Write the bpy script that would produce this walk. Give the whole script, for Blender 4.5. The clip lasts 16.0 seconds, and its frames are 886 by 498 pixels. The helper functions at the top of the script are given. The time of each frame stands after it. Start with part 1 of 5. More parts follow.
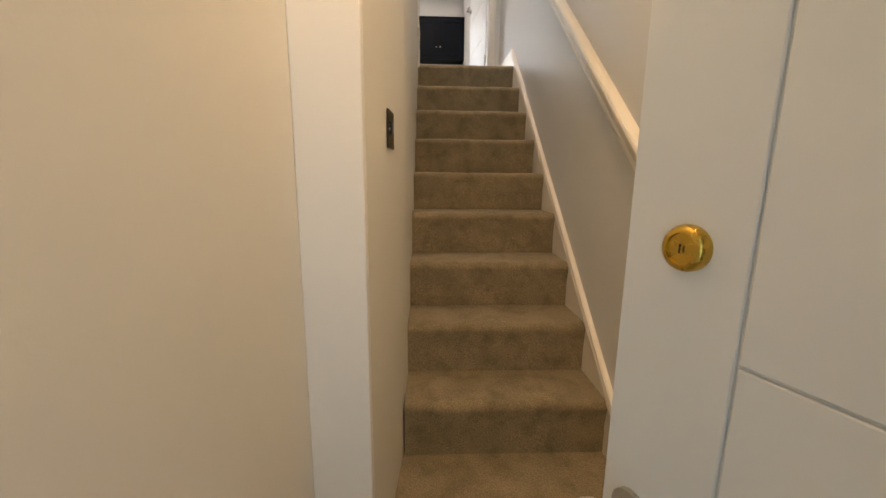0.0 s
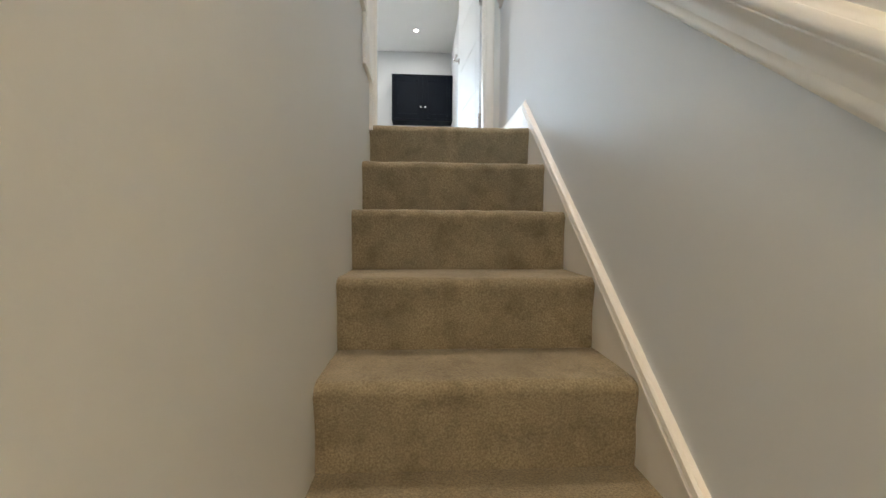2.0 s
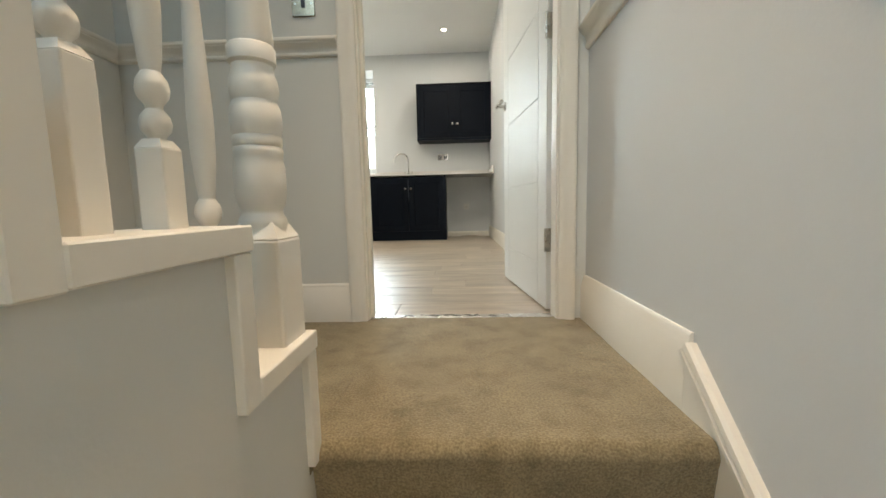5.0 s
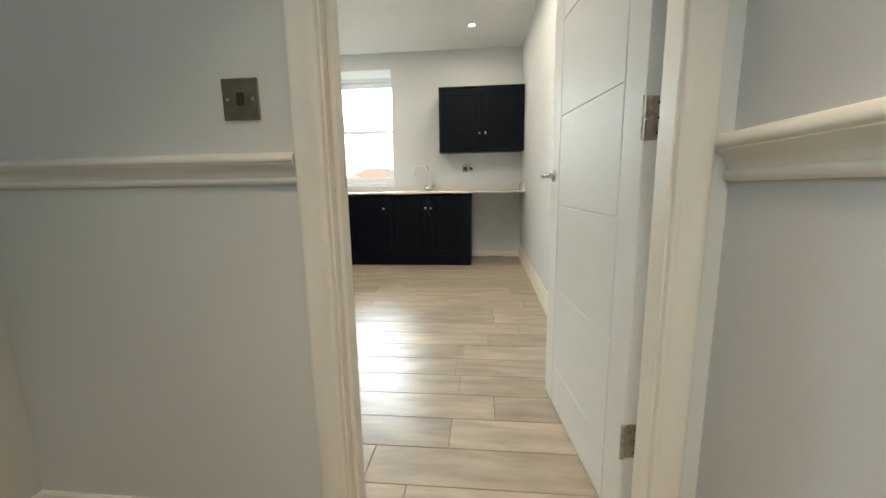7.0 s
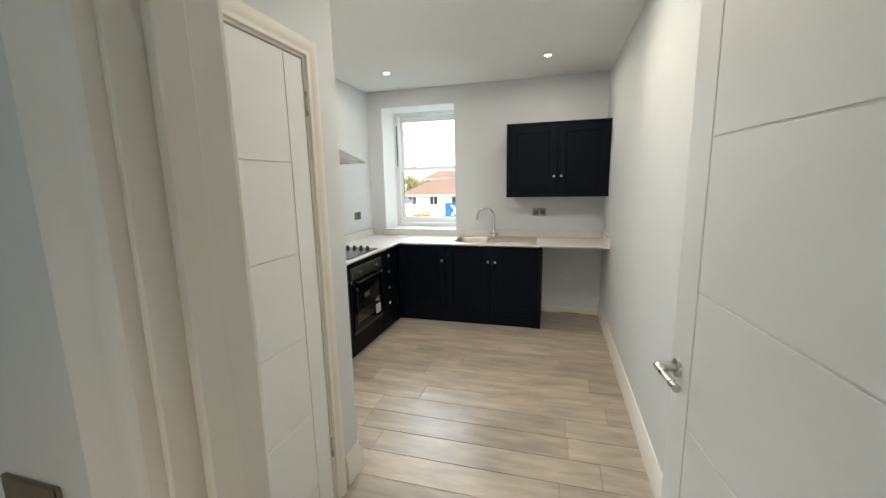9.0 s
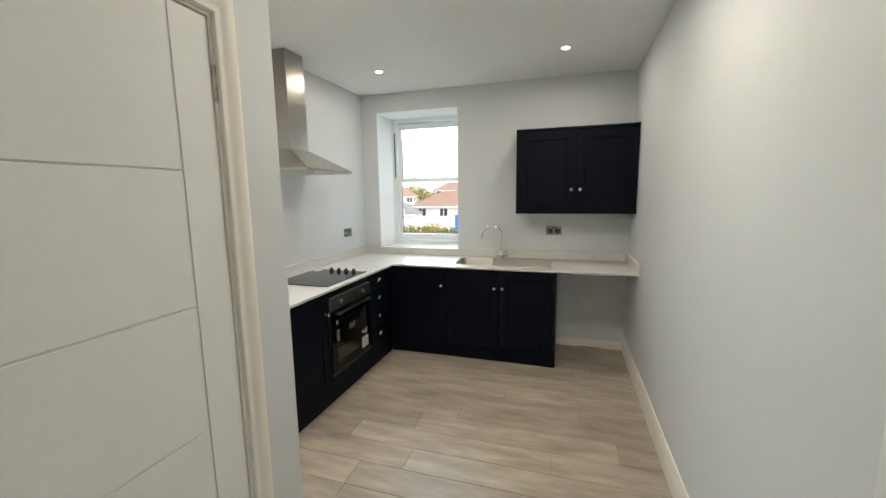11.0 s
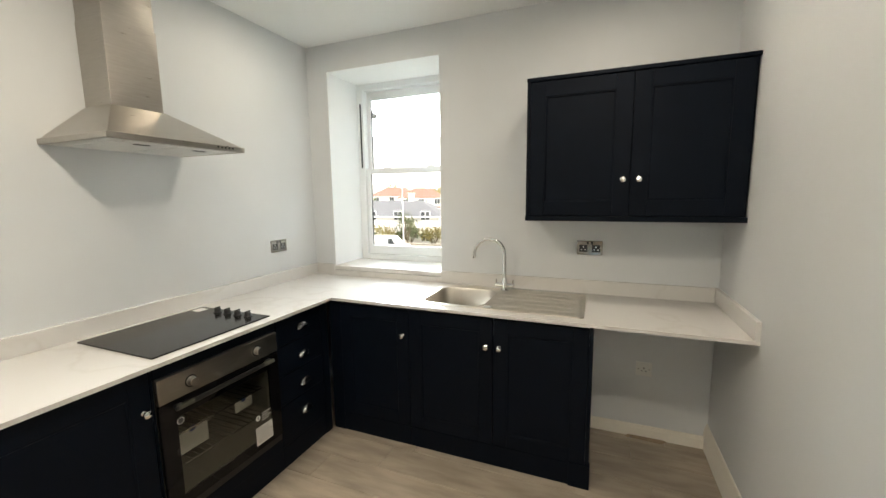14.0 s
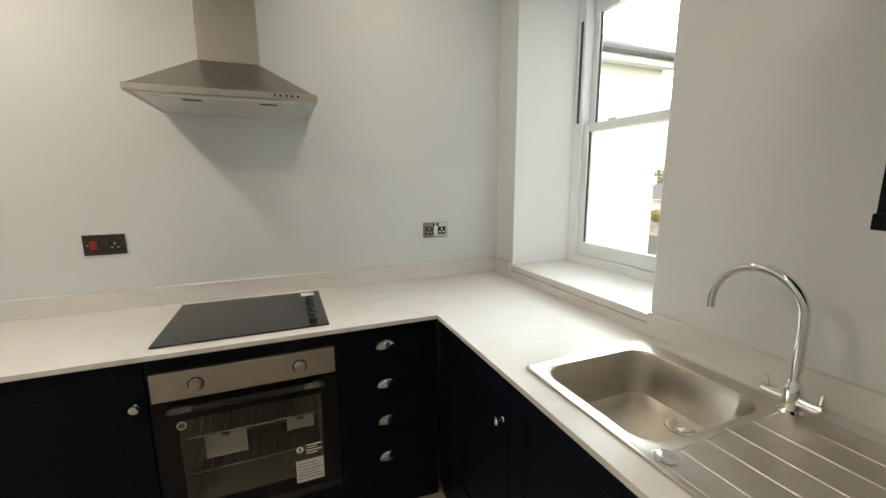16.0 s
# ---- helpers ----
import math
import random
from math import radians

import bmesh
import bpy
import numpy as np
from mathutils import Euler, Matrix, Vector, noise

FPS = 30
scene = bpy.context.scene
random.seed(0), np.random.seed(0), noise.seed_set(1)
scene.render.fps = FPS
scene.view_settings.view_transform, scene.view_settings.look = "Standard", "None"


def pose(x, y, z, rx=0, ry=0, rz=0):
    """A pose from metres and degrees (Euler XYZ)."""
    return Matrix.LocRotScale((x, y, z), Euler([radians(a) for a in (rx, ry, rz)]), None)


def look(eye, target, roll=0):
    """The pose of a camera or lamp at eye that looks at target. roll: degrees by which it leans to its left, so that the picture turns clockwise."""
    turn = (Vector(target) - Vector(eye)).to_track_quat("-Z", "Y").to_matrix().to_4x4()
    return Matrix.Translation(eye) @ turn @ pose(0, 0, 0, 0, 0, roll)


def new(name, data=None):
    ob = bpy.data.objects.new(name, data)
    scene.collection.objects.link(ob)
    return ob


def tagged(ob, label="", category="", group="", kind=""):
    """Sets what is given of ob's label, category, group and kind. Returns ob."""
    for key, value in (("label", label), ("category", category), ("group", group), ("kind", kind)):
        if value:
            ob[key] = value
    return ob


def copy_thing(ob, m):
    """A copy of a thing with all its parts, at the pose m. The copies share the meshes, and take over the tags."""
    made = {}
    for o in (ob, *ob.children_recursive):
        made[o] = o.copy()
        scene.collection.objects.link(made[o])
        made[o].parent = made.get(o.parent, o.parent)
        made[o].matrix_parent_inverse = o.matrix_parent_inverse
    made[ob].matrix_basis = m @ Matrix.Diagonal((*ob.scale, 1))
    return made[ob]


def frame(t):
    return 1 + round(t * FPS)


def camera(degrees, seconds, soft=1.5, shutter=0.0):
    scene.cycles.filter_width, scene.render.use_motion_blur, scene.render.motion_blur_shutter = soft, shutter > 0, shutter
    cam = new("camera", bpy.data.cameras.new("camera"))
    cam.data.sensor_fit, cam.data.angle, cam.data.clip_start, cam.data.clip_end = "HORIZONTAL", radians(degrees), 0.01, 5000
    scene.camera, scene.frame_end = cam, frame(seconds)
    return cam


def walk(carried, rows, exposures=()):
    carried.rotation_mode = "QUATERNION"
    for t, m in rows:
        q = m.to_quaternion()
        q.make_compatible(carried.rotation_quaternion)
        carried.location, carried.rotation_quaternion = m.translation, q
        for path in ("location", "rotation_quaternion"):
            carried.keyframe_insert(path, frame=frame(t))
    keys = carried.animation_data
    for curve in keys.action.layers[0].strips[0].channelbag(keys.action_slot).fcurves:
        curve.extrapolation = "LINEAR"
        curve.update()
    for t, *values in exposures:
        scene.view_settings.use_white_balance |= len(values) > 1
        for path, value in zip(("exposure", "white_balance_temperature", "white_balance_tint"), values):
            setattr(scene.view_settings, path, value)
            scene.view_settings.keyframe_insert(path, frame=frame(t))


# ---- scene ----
cam = camera(97.4, 16.0)

PATH = [
    (0, (-0.028, -7.966, -0.85), (0.048, -6.002, -1.223), 0.6),
    (0.5, (0.028, -7.646, -0.812), (0.134, -5.676, -1.14), 0.4),
    (1, (0.064, -7.285, -0.741), (0.167, -5.302, -0.98), -0.5),
    (1.5, (0.108, -6.869, -0.648), (0.236, -4.88, -0.815), -0.0),
    (2, (0.128, -6.551, -0.482), (0.242, -4.557, -0.582), 0.4),
    (2.5, (0.147, -6.294, -0.296), (0.224, -4.297, -0.378), 0.0),
    (3, (0.168, -6.093, -0.109), (0.203, -4.095, -0.205), -0.7),
    (3.5, (0.156, -5.9, 0.026), (0.176, -3.904, -0.098), -0.6),
    (4, (0.197, -5.735, 0.142), (0.171, -3.741, -0.003), -1.0),
    (4.5, (0.187, -5.557, 0.307), (0.126, -3.566, 0.128), -1.3),
    (6.8, (0.148, -4.778, 0.951), (-0.027, -2.814, 0.617), -0.9),
    (7, (0.157, -4.731, 1.021), (-0.045, -2.771, 0.68), -1.0),
    (7.5, (0.131, -4.569, 1.142), (-0.124, -2.616, 0.795), -1.0),
    (8, (0.124, -4.413, 1.292), (-0.215, -2.474, 0.938), -1.0),
    (8.5, (0.151, -4.23, 1.407), (-0.308, -2.314, 1.065), -1.1),
    (9, (0.132, -4.089, 1.548), (-0.413, -2.194, 1.213), -1.2),
    (11.5, (0.058, -3.309, 1.567), (-0.54, -1.417, 1.315), -0.7),
    (12, (0.024, -3.077, 1.564), (-0.556, -1.176, 1.337), -0.7),
    (12.5, (-0.011, -2.87, 1.56), (-0.583, -0.966, 1.34), -0.7),
    (13, (-0.014, -2.686, 1.562), (-0.602, -0.789, 1.326), -0.9),
    (13.5, (-0.009, -2.373, 1.521), (-0.631, -0.489, 1.273), -0.8),
    (14, (0.016, -2.013, 1.519), (-0.724, -0.175, 1.252), -0.7),
    (14.5, (0.0, -1.631, 1.514), (-0.934, 0.114, 1.232), -0.8),
    (15, (0.003, -1.262, 1.499), (-1.217, 0.295, 1.205), -0.8),
    (15.5, (-0.016, -0.921, 1.488), (-1.556, 0.315, 1.174), -0.5),
    (16, (-0.067, -0.638, 1.458), (-1.892, 0.103, 1.11), -0.3),
]
walk(cam, [(t, look(eye, target, roll)) for t, eye, target, roll in PATH],
     [(0, 2.05, 7650, 19), (0.5, 2.1, 6950, 14), (1.5, 2.45, 6400, 11), (2.2, 2.52, 6150, 9), (3, 2.52, 6200, 8), (4.5, 2.35, 7100, 7), (6.8, 2.22, 7300, 7), (8, 2.1, 7200, 7), (9, 2.0, 6850, 7), (11.5, 1.78, 6850, 7), (12.5, 1.98, 7050, 8), (14, 2.03, 7350, 9), (15, 1.98, 7450, 9), (16, 1.55, 7550, 9)])

# ---------- world, sun, large lights ----------
world = bpy.data.worlds.new("World")
scene.world = world
world.use_nodes = True
wn = world.node_tree
sky = wn.nodes.new("ShaderNodeTexSky")
sky.sky_type, sky.sun_disc = "NISHITA", False
sky.sun_elevation, sky.sun_rotation = radians(43), radians(119)
sky.air_density, sky.dust_density, sky.ozone_density = 1.0, 2.0, 0.5
wn.nodes["Background"].inputs[1].default_value = 0.15
haze = wn.nodes.new("ShaderNodeHueSaturation")      # thin bright cloud: paler sky
haze.inputs["Saturation"].default_value, haze.inputs["Value"].default_value = 0.4, 1.25
wn.links.new(sky.outputs[0], haze.inputs["Color"])
wn.links.new(haze.outputs[0], wn.nodes["Background"].inputs[0])
sun = new("sun", bpy.data.lights.new("sun", "SUN"))
sun.data.energy, sun.data.angle, sun.data.color = 1.0, radians(12), (1.0, 0.96, 0.9)
sun.matrix_world = look((16, -9, 17), (0, 0, 0))


def lamp(name, m, watts, colour, size, size_y=None, kind="AREA", spread=180):
    ob = new(name, bpy.data.lights.new(name, kind))
    ob.data.energy, ob.data.color = watts, colour
    if kind == "AREA":
        ob.data.shape = "RECTANGLE" if size_y else "DISK"
        ob.data.size = size
        if size_y:
            ob.data.size_y = size_y
        ob.data.spread = radians(spread)
    else:
        ob.data.shadow_soft_size = size
    ob.matrix_world = m
    return ob


# ---------- plan ----------
XR, XL, YB, H = 0.662, -2.160, 0.572, 2.675        # kitchen: right wall, left wall, window wall, ceiling
YK, YD = -3.75, -3.862                             # partition with the kitchen door: kitchen face, landing face
XC, YC = -0.874, -2.368                              # corner of the boxed-in cupboard
XS = -0.113                                         # wall beside the stair
RISE, GO, NY, NZ = 0.2113, 0.2483, -4.685, 0.010    # stair: riser, going, top nosing
FZ = NZ - 9 * RISE                                 # lower hall floor
GZ = -4.65                                     # ground outside
YW, HL = -7.180, -0.289                            # lower hall: return beside the stair, left wall

# Third inferred from the hood's shadow; last two unseen, added to brighten the room.
SPOTS = ((-1.57, -0.145), (0.04, -0.185), (-1.50, -1.80), (-0.05, -1.80), (0.10, -3.10))
lamp("window_daylight", look((-7.0, 11.0, 6.2), (-1.4, 0.6, 1.6)), 1650, (0.71, 0.87, 1.0), 13.0, 5.0)
for (sx, sy), w in zip(SPOTS, (1.2, 1.5, 3.6, 3.8, 0.5)):
    lamp("spot_light", look((sx, sy, H - 0.012), (sx, sy, 0)), w, (1.0, 0.93, 0.83), 0.25, spread=175)
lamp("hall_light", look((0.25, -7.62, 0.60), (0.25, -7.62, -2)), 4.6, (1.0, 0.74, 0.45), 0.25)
# Added narrow lamp that brightens the return strip, standing in for entrance daylight.
lamp("entrance_daylight_fill", look((-0.12, -8.30, -0.85), (-0.16, -7.18, -0.85)), 0.28, (0.40, 0.74, 1.0), 0.2, 1.8, spread=110)
# Added fill above the landing; no fitting is known there.
lamp("landing_fill", look((0.10, -4.75, 2.65), (0.10, -4.75, 0)), 1.7, (1.0, 0.80, 0.62), 0.25, spread=80)
# Unseen source assumed from the cool tone on the stair wall; no window built.
lamp("upstairs_unseen_daylight", look((-0.95, -6.3, 2.55), (0.66, -5.1, 0.5)), 3.0, (0.52, 0.76, 1.0), 0.5, 0.7, spread=120)


# ---------- materials ----------
def mat(name, base, rough=0.5, metal=0.0, vary=0.06, scale=6.0, bump=0.0, bump_scale=200.0, rand=0.0, spec=0.5, stretch=None, coat=0.0, rough_vary=0.08, gen=False):
    m = bpy.data.materials.new(name)
    m.use_nodes = True
    t = m.node_tree
    n, l = t.nodes, t.links
    b = n["Principled BSDF"]
    b.inputs["Metallic"].default_value, b.inputs["Specular IOR Level"].default_value, b.inputs["Coat Weight"].default_value = metal, spec, coat
    geo = n.new("ShaderNodeNewGeometry")
    tc = n.new("ShaderNodeTexCoord")
    src = tc.outputs["Object"] if gen else geo.outputs["Position"]
    if stretch:
        mp = n.new("ShaderNodeMapping")
        mp.inputs["Scale"].default_value = stretch
        l.new(src, mp.inputs[0])
        src = mp.outputs[0]
    a = n.new("ShaderNodeTexNoise")
    a.inputs["Scale"].default_value, a.inputs["Detail"].default_value = scale, 5
    l.new(src, a.inputs["Vector"])
    r = n.new("ShaderNodeValToRGB")
    r.color_ramp.elements[0].position, r.color_ramp.elements[1].position = 0.3, 0.7
    r.color_ramp.elements[0].color = (*[c * (1 - vary) for c in base], 1)
    r.color_ramp.elements[1].color = (*[min(1, c * (1 + vary)) for c in base], 1)
    l.new(a.outputs["Fac"], r.inputs[0])
    out = r.outputs[0]
    if rand:
        oi = n.new("ShaderNodeObjectInfo")
        hsv = n.new("ShaderNodeHueSaturation")
        mr = n.new("ShaderNodeMapRange")
        mr.inputs["To Min"].default_value, mr.inputs["To Max"].default_value = 1 - rand, 1 + rand
        l.new(oi.outputs["Random"], mr.inputs[0])
        l.new(mr.outputs[0], hsv.inputs["Value"])
        l.new(out, hsv.inputs["Color"])
        out = hsv.outputs[0]
    l.new(out, b.inputs["Base Color"])
    rr = n.new("ShaderNodeMapRange")
    rr.inputs["To Min"].default_value, rr.inputs["To Max"].default_value = max(0.02, rough - rough_vary), min(1, rough + rough_vary)
    l.new(a.outputs["Fac"], rr.inputs[0])
    l.new(rr.outputs[0], b.inputs["Roughness"])
    if bump:
        c = n.new("ShaderNodeTexNoise")
        c.inputs["Scale"].default_value, c.inputs["Detail"].default_value = bump_scale, 4
        l.new(src, c.inputs["Vector"])
        bp = n.new("ShaderNodeBump")
        bp.inputs["Strength"].default_value, bp.inputs["Distance"].default_value = bump, 0.002
        l.new(c.outputs["Fac"], bp.inputs["Height"])
        l.new(bp.outputs[0], b.inputs["Normal"])
    return m


M = {}
M["wall"] = mat("wall_paint", (0.645, 0.665, 0.68), 0.62, vary=0.015, scale=2.5, bump=0.12, bump_scale=140)
M["hallwall"] = mat("hall_paint", (0.70, 0.70, 0.665), 0.6, vary=0.018, scale=2.5, bump=0.12, bump_scale=140)
M["ceil"] = mat("ceiling_paint", (0.82, 0.83, 0.82), 0.8, vary=0.01, scale=2, bump=0.08, bump_scale=120)
M["white"] = mat("white_satin_paint", (0.80, 0.765, 0.695), 0.48, vary=0.015, scale=8, bump=0.05, bump_scale=60, rough_vary=0.02)
M["reveal"] = mat("reveal_paint", (0.82, 0.83, 0.83), 0.55, vary=0.01, scale=3, bump=0.06, bump_scale=140)
M["door"] = mat("door_white", (0.79, 0.80, 0.795), 0.5, spec=0.35, vary=0.01, scale=6, bump=0.04, bump_scale=240, rough_vary=0.015)
M["upvc"] = mat("white_upvc", (0.82, 0.84, 0.85), 0.25, vary=0.01, scale=8)
M["navy"] = mat("navy_cabinet_paint", (0.0027, 0.0052, 0.0105), 0.45, spec=0.10, vary=0.12, scale=9, bump=0.05, bump_scale=160)
M["navy_in"] = mat("dark_carcass", (0.010, 0.011, 0.014), 0.6, vary=0.1)
M["steel"] = mat("brushed_steel", (0.42, 0.395, 0.36), 0.30, 1.0, vary=0.05, scale=14, bump=0.10, bump_scale=160, stretch=(1, 1, 14), rough_vary=0.06)
M["steel_sink"] = mat("sink_steel", (0.56, 0.525, 0.475), 0.34, 1.0, vary=0.05, scale=20, bump=0.02, bump_scale=220, rough_vary=0.05)
M["chrome"] = mat("chrome", (0.78, 0.78, 0.78), 0.06, 1.0, vary=0.02, rough_vary=0.02)
M["satin"] = mat("satin_nickel", (0.55, 0.53, 0.50), 0.28, 1.0, vary=0.05, scale=30)
M["nickel"] = mat("black_nickel", (0.30, 0.275, 0.25), 0.10, 1.0, vary=0.08, scale=30, rough_vary=0.03)
M["bronze"] = mat("aged_steel_plate", (0.10, 0.085, 0.07), 0.16, 1.0, vary=0.15, scale=40, bump=0.05)
M["antique"] = mat("antique_bronze_plate", (0.27, 0.23, 0.17), 0.22, 1.0, vary=0.2, scale=40, bump=0.05)
M["brass"] = mat("brass", (0.62, 0.40, 0.08), 0.28, 1.0, vary=0.08, scale=60)
M["blackglass"] = mat("black_glass", (0.006, 0.006, 0.007), 0.07, vary=0.1, spec=0.18, rough_vary=0.03)
M["enamel"] = mat("grey_enamel", (0.16, 0.155, 0.13), 0.35, vary=0.12, scale=9)
M["hobglass"] = mat("black_ceramic_glass", (0.012, 0.012, 0.012), 0.14, vary=0.1, spec=0.5, rough_vary=0.03)
M["mesh"] = mat("aluminium_mesh", (0.66, 0.65, 0.63), 0.45, 0.6, vary=0.12, scale=220, bump=0.3, bump_scale=700)
M["black"] = mat("black_plastic", (0.008, 0.008, 0.008), 0.38, vary=0.1)
M["seal"] = mat("dark_seal", (0.03, 0.035, 0.04), 0.6)
M["red"] = mat("red_switch", (0.30, 0.018, 0.015), 0.35)
M["whiteplastic"] = mat("white_plastic", (0.72, 0.72, 0.70), 0.35, vary=0.01)
M["paper"] = mat("paper_label", (0.68, 0.68, 0.66), 0.6, vary=0.03, scale=40)
M["ink"] = mat("label_ink", (0.06, 0.06, 0.06), 0.6)
M["film"] = mat("clear_film_grey", (0.12, 0.125, 0.105), 0.25, vary=0.25, scale=14)
M["bluetape"] = mat("blue_tape", (0.02, 0.06, 0.25), 0.5)
M["screed"] = mat("bare_screed", (0.33, 0.25, 0.18), 0.85, vary=0.25, scale=18, bump=0.4, bump_scale=60)


def quartz():
    m = mat("white_quartz", (0.68, 0.665, 0.645), 0.16, vary=0.015, scale=3, rough_vary=0.03)
    n, l = m.node_tree.nodes, m.node_tree.links
    b = n["Principled BSDF"]
    geo = n.new("ShaderNodeNewGeometry")
    wob = n.new("ShaderNodeTexNoise")
    wob.inputs["Scale"].default_value, wob.inputs["Detail"].default_value = 1.6, 6
    l.new(geo.outputs["Position"], wob.inputs["Vector"])
    sub = n.new("ShaderNodeMath"); sub.operation = "SUBTRACT"; sub.inputs[1].default_value = 0.5
    ab = n.new("ShaderNodeMath"); ab.operation = "ABSOLUTE"
    ramp = n.new("ShaderNodeValToRGB")
    ramp.color_ramp.elements[0].position, ramp.color_ramp.elements[1].position = 0.0, 0.022
    ramp.color_ramp.elements[0].color, ramp.color_ramp.elements[1].color = (0.38, 0.38, 0.38, 1), (0, 0, 0, 1)
    msk = n.new("ShaderNodeTexNoise"); msk.inputs["Scale"].default_value = 2.3
    l.new(geo.outputs["Position"], msk.inputs["Vector"])
    mm = n.new("ShaderNodeMath"); mm.operation = "MULTIPLY"
    mx = n.new("ShaderNodeMix"); mx.data_type = "RGBA"
    old = b.inputs["Base Color"].links[0].from_socket
    l.new(wob.outputs["Fac"], sub.inputs[0]); l.new(sub.outputs[0], ab.inputs[0]); l.new(ab.outputs[0], ramp.inputs[0])
    l.new(ramp.outputs[0], mm.inputs[0]); l.new(msk.outputs["Fac"], mm.inputs[1])
    l.new(mm.outputs[0], mx.inputs["Factor"]); l.new(old, mx.inputs["A"])
    mx.inputs["B"].default_value = (0.50, 0.46, 0.41, 1)
    l.new(mx.outputs["Result"], b.inputs["Base Color"])
    return m


def plank_mat():
    m = mat("grey_oak_laminate", (0.43, 0.368, 0.300), 0.35, spec=0.4, vary=0.22, scale=2.6, bump=0.04, bump_scale=30, rand=0.13, stretch=(1.0, 4, 1), rough_vary=0.07)
    n, l = m.node_tree.nodes, m.node_tree.links
    b = n["Principled BSDF"]
    geo = n.new("ShaderNodeNewGeometry")
    oi = n.new("ShaderNodeObjectInfo")
    add = n.new("ShaderNodeVectorMath"); add.operation = "ADD"
    sc = n.new("ShaderNodeMath"); sc.operation = "MULTIPLY"; sc.inputs[1].default_value = 37
    l.new(oi.outputs["Random"], sc.inputs[0])
    l.new(geo.outputs["Position"], add.inputs[0]); l.new(sc.outputs[0], add.inputs[1])
    mp = n.new("ShaderNodeMapping"); mp.inputs["Scale"].default_value = (1.7, 9, 1)
    l.new(add.outputs[0], mp.inputs[0])
    g = n.new("ShaderNodeTexNoise"); g.inputs["Scale"].default_value, g.inputs["Detail"].default_value, g.inputs["Distortion"].default_value = 2.2, 6, 0.6
    l.new(mp.outputs[0], g.inputs["Vector"])
    r = n.new("ShaderNodeValToRGB")
    r.color_ramp.elements[0].position, r.color_ramp.elements[1].position = 0.32, 0.62
    r.color_ramp.elements[0].color, r.color_ramp.elements[1].color = (0.60, 0.57, 0.54, 1), (1, 1, 1, 1)
    l.new(g.outputs["Fac"], r.inputs[0])
    mx = n.new("ShaderNodeMix"); mx.data_type = "RGBA"; mx.blend_type = "MULTIPLY"; mx.inputs["Factor"].default_value = 0.46
    old = b.inputs["Base Color"].links[0].from_socket
    l.new(old, mx.inputs["A"]); l.new(r.outputs[0], mx.inputs["B"])
    l.new(mx.outputs["Result"], b.inputs["Base Color"])
    return m


def carpet_mat():
    m = mat("beige_carpet", (0.33, 0.266, 0.166), 0.95, vary=0.15, scale=8, bump=1.0, bump_scale=210, spec=0.1, rough_vary=0.03)
    n, l = m.node_tree.nodes, m.node_tree.links
    b = n["Principled BSDF"]
    b.inputs["Sheen Weight"].default_value, b.inputs["Sheen Roughness"].default_value = 0.25, 0.5
    geo = n.new("ShaderNodeNewGeometry")
    f = n.new("ShaderNodeTexNoise"); f.inputs["Scale"].default_value, f.inputs["Detail"].default_value = 12, 7
    l.new(geo.outputs["Position"], f.inputs["Vector"])
    r = n.new("ShaderNodeValToRGB")
    r.color_ramp.elements[0].position, r.color_ramp.elements[1].position = 0.35, 0.52
    r.color_ramp.elements[0].color, r.color_ramp.elements[1].color = (0.74, 0.72, 0.68, 1), (1, 1, 1, 1)
    l.new(f.outputs["Fac"], r.inputs[0])
    g = n.new("ShaderNodeTexNoise"); g.inputs["Scale"].default_value, g.inputs["Detail"].default_value = 210, 4
    l.new(geo.outputs["Position"], g.inputs["Vector"])
    r2 = n.new("ShaderNodeValToRGB")
    r2.color_ramp.elements[0].position, r2.color_ramp.elements[1].position = 0.3, 0.7
    r2.color_ramp.elements[0].color, r2.color_ramp.elements[1].color = (0.42, 0.41, 0.39, 1), (1, 1, 1, 1)
    l.new(g.outputs["Fac"], r2.inputs[0])
    old = b.inputs["Base Color"].links[0].from_socket
    for rr in (r, r2):
        mx = n.new("ShaderNodeMix"); mx.data_type = "RGBA"; mx.blend_type = "MULTIPLY"; mx.inputs["Factor"].default_value = 0.8
        l.new(old, mx.inputs["A"]); l.new(rr.outputs[0], mx.inputs["B"])
        old = mx.outputs["Result"]
    l.new(old, b.inputs["Base Color"])
    return m


def glass_mat(name, tint):
    m = bpy.data.materials.new(name)
    m.use_nodes = True
    b = m.node_tree.nodes["Principled BSDF"]
    b.inputs["Base Color"].default_value = (*tint, 1)
    b.inputs["Transmission Weight"].default_value, b.inputs["Roughness"].default_value, b.inputs["IOR"].default_value = 1, 0, 1.45
    return m


M["quartz"], M["plank"], M["carpet"], M["glass"] = quartz(), plank_mat(), carpet_mat(), glass_mat("window_glass", (1, 1, 1))
M["ovenglass"] = glass_mat("smoked_oven_glass", (0.50, 0.50, 0.46))


# ---------- mesh helpers ----------
def link(name, bm, material, parent=None, label="", smooth=False):
    me = bpy.data.meshes.new(name)
    bmesh.ops.recalc_face_normals(bm, faces=bm.faces)
    if smooth:
        for f in bm.faces:
            f.smooth = True
    bm.to_mesh(me)
    bm.free()
    me.materials.append(material)
    if smooth:
        me.set_sharp_from_angle(angle=radians(38))
    ob = new(name, me)
    if parent:
        ob.parent = parent
    if label:
        ob["label"] = label
    return ob


def part(name, bm, material, parent, label="", smooth=False):
    return link(name, bm, material, parent, label, smooth)


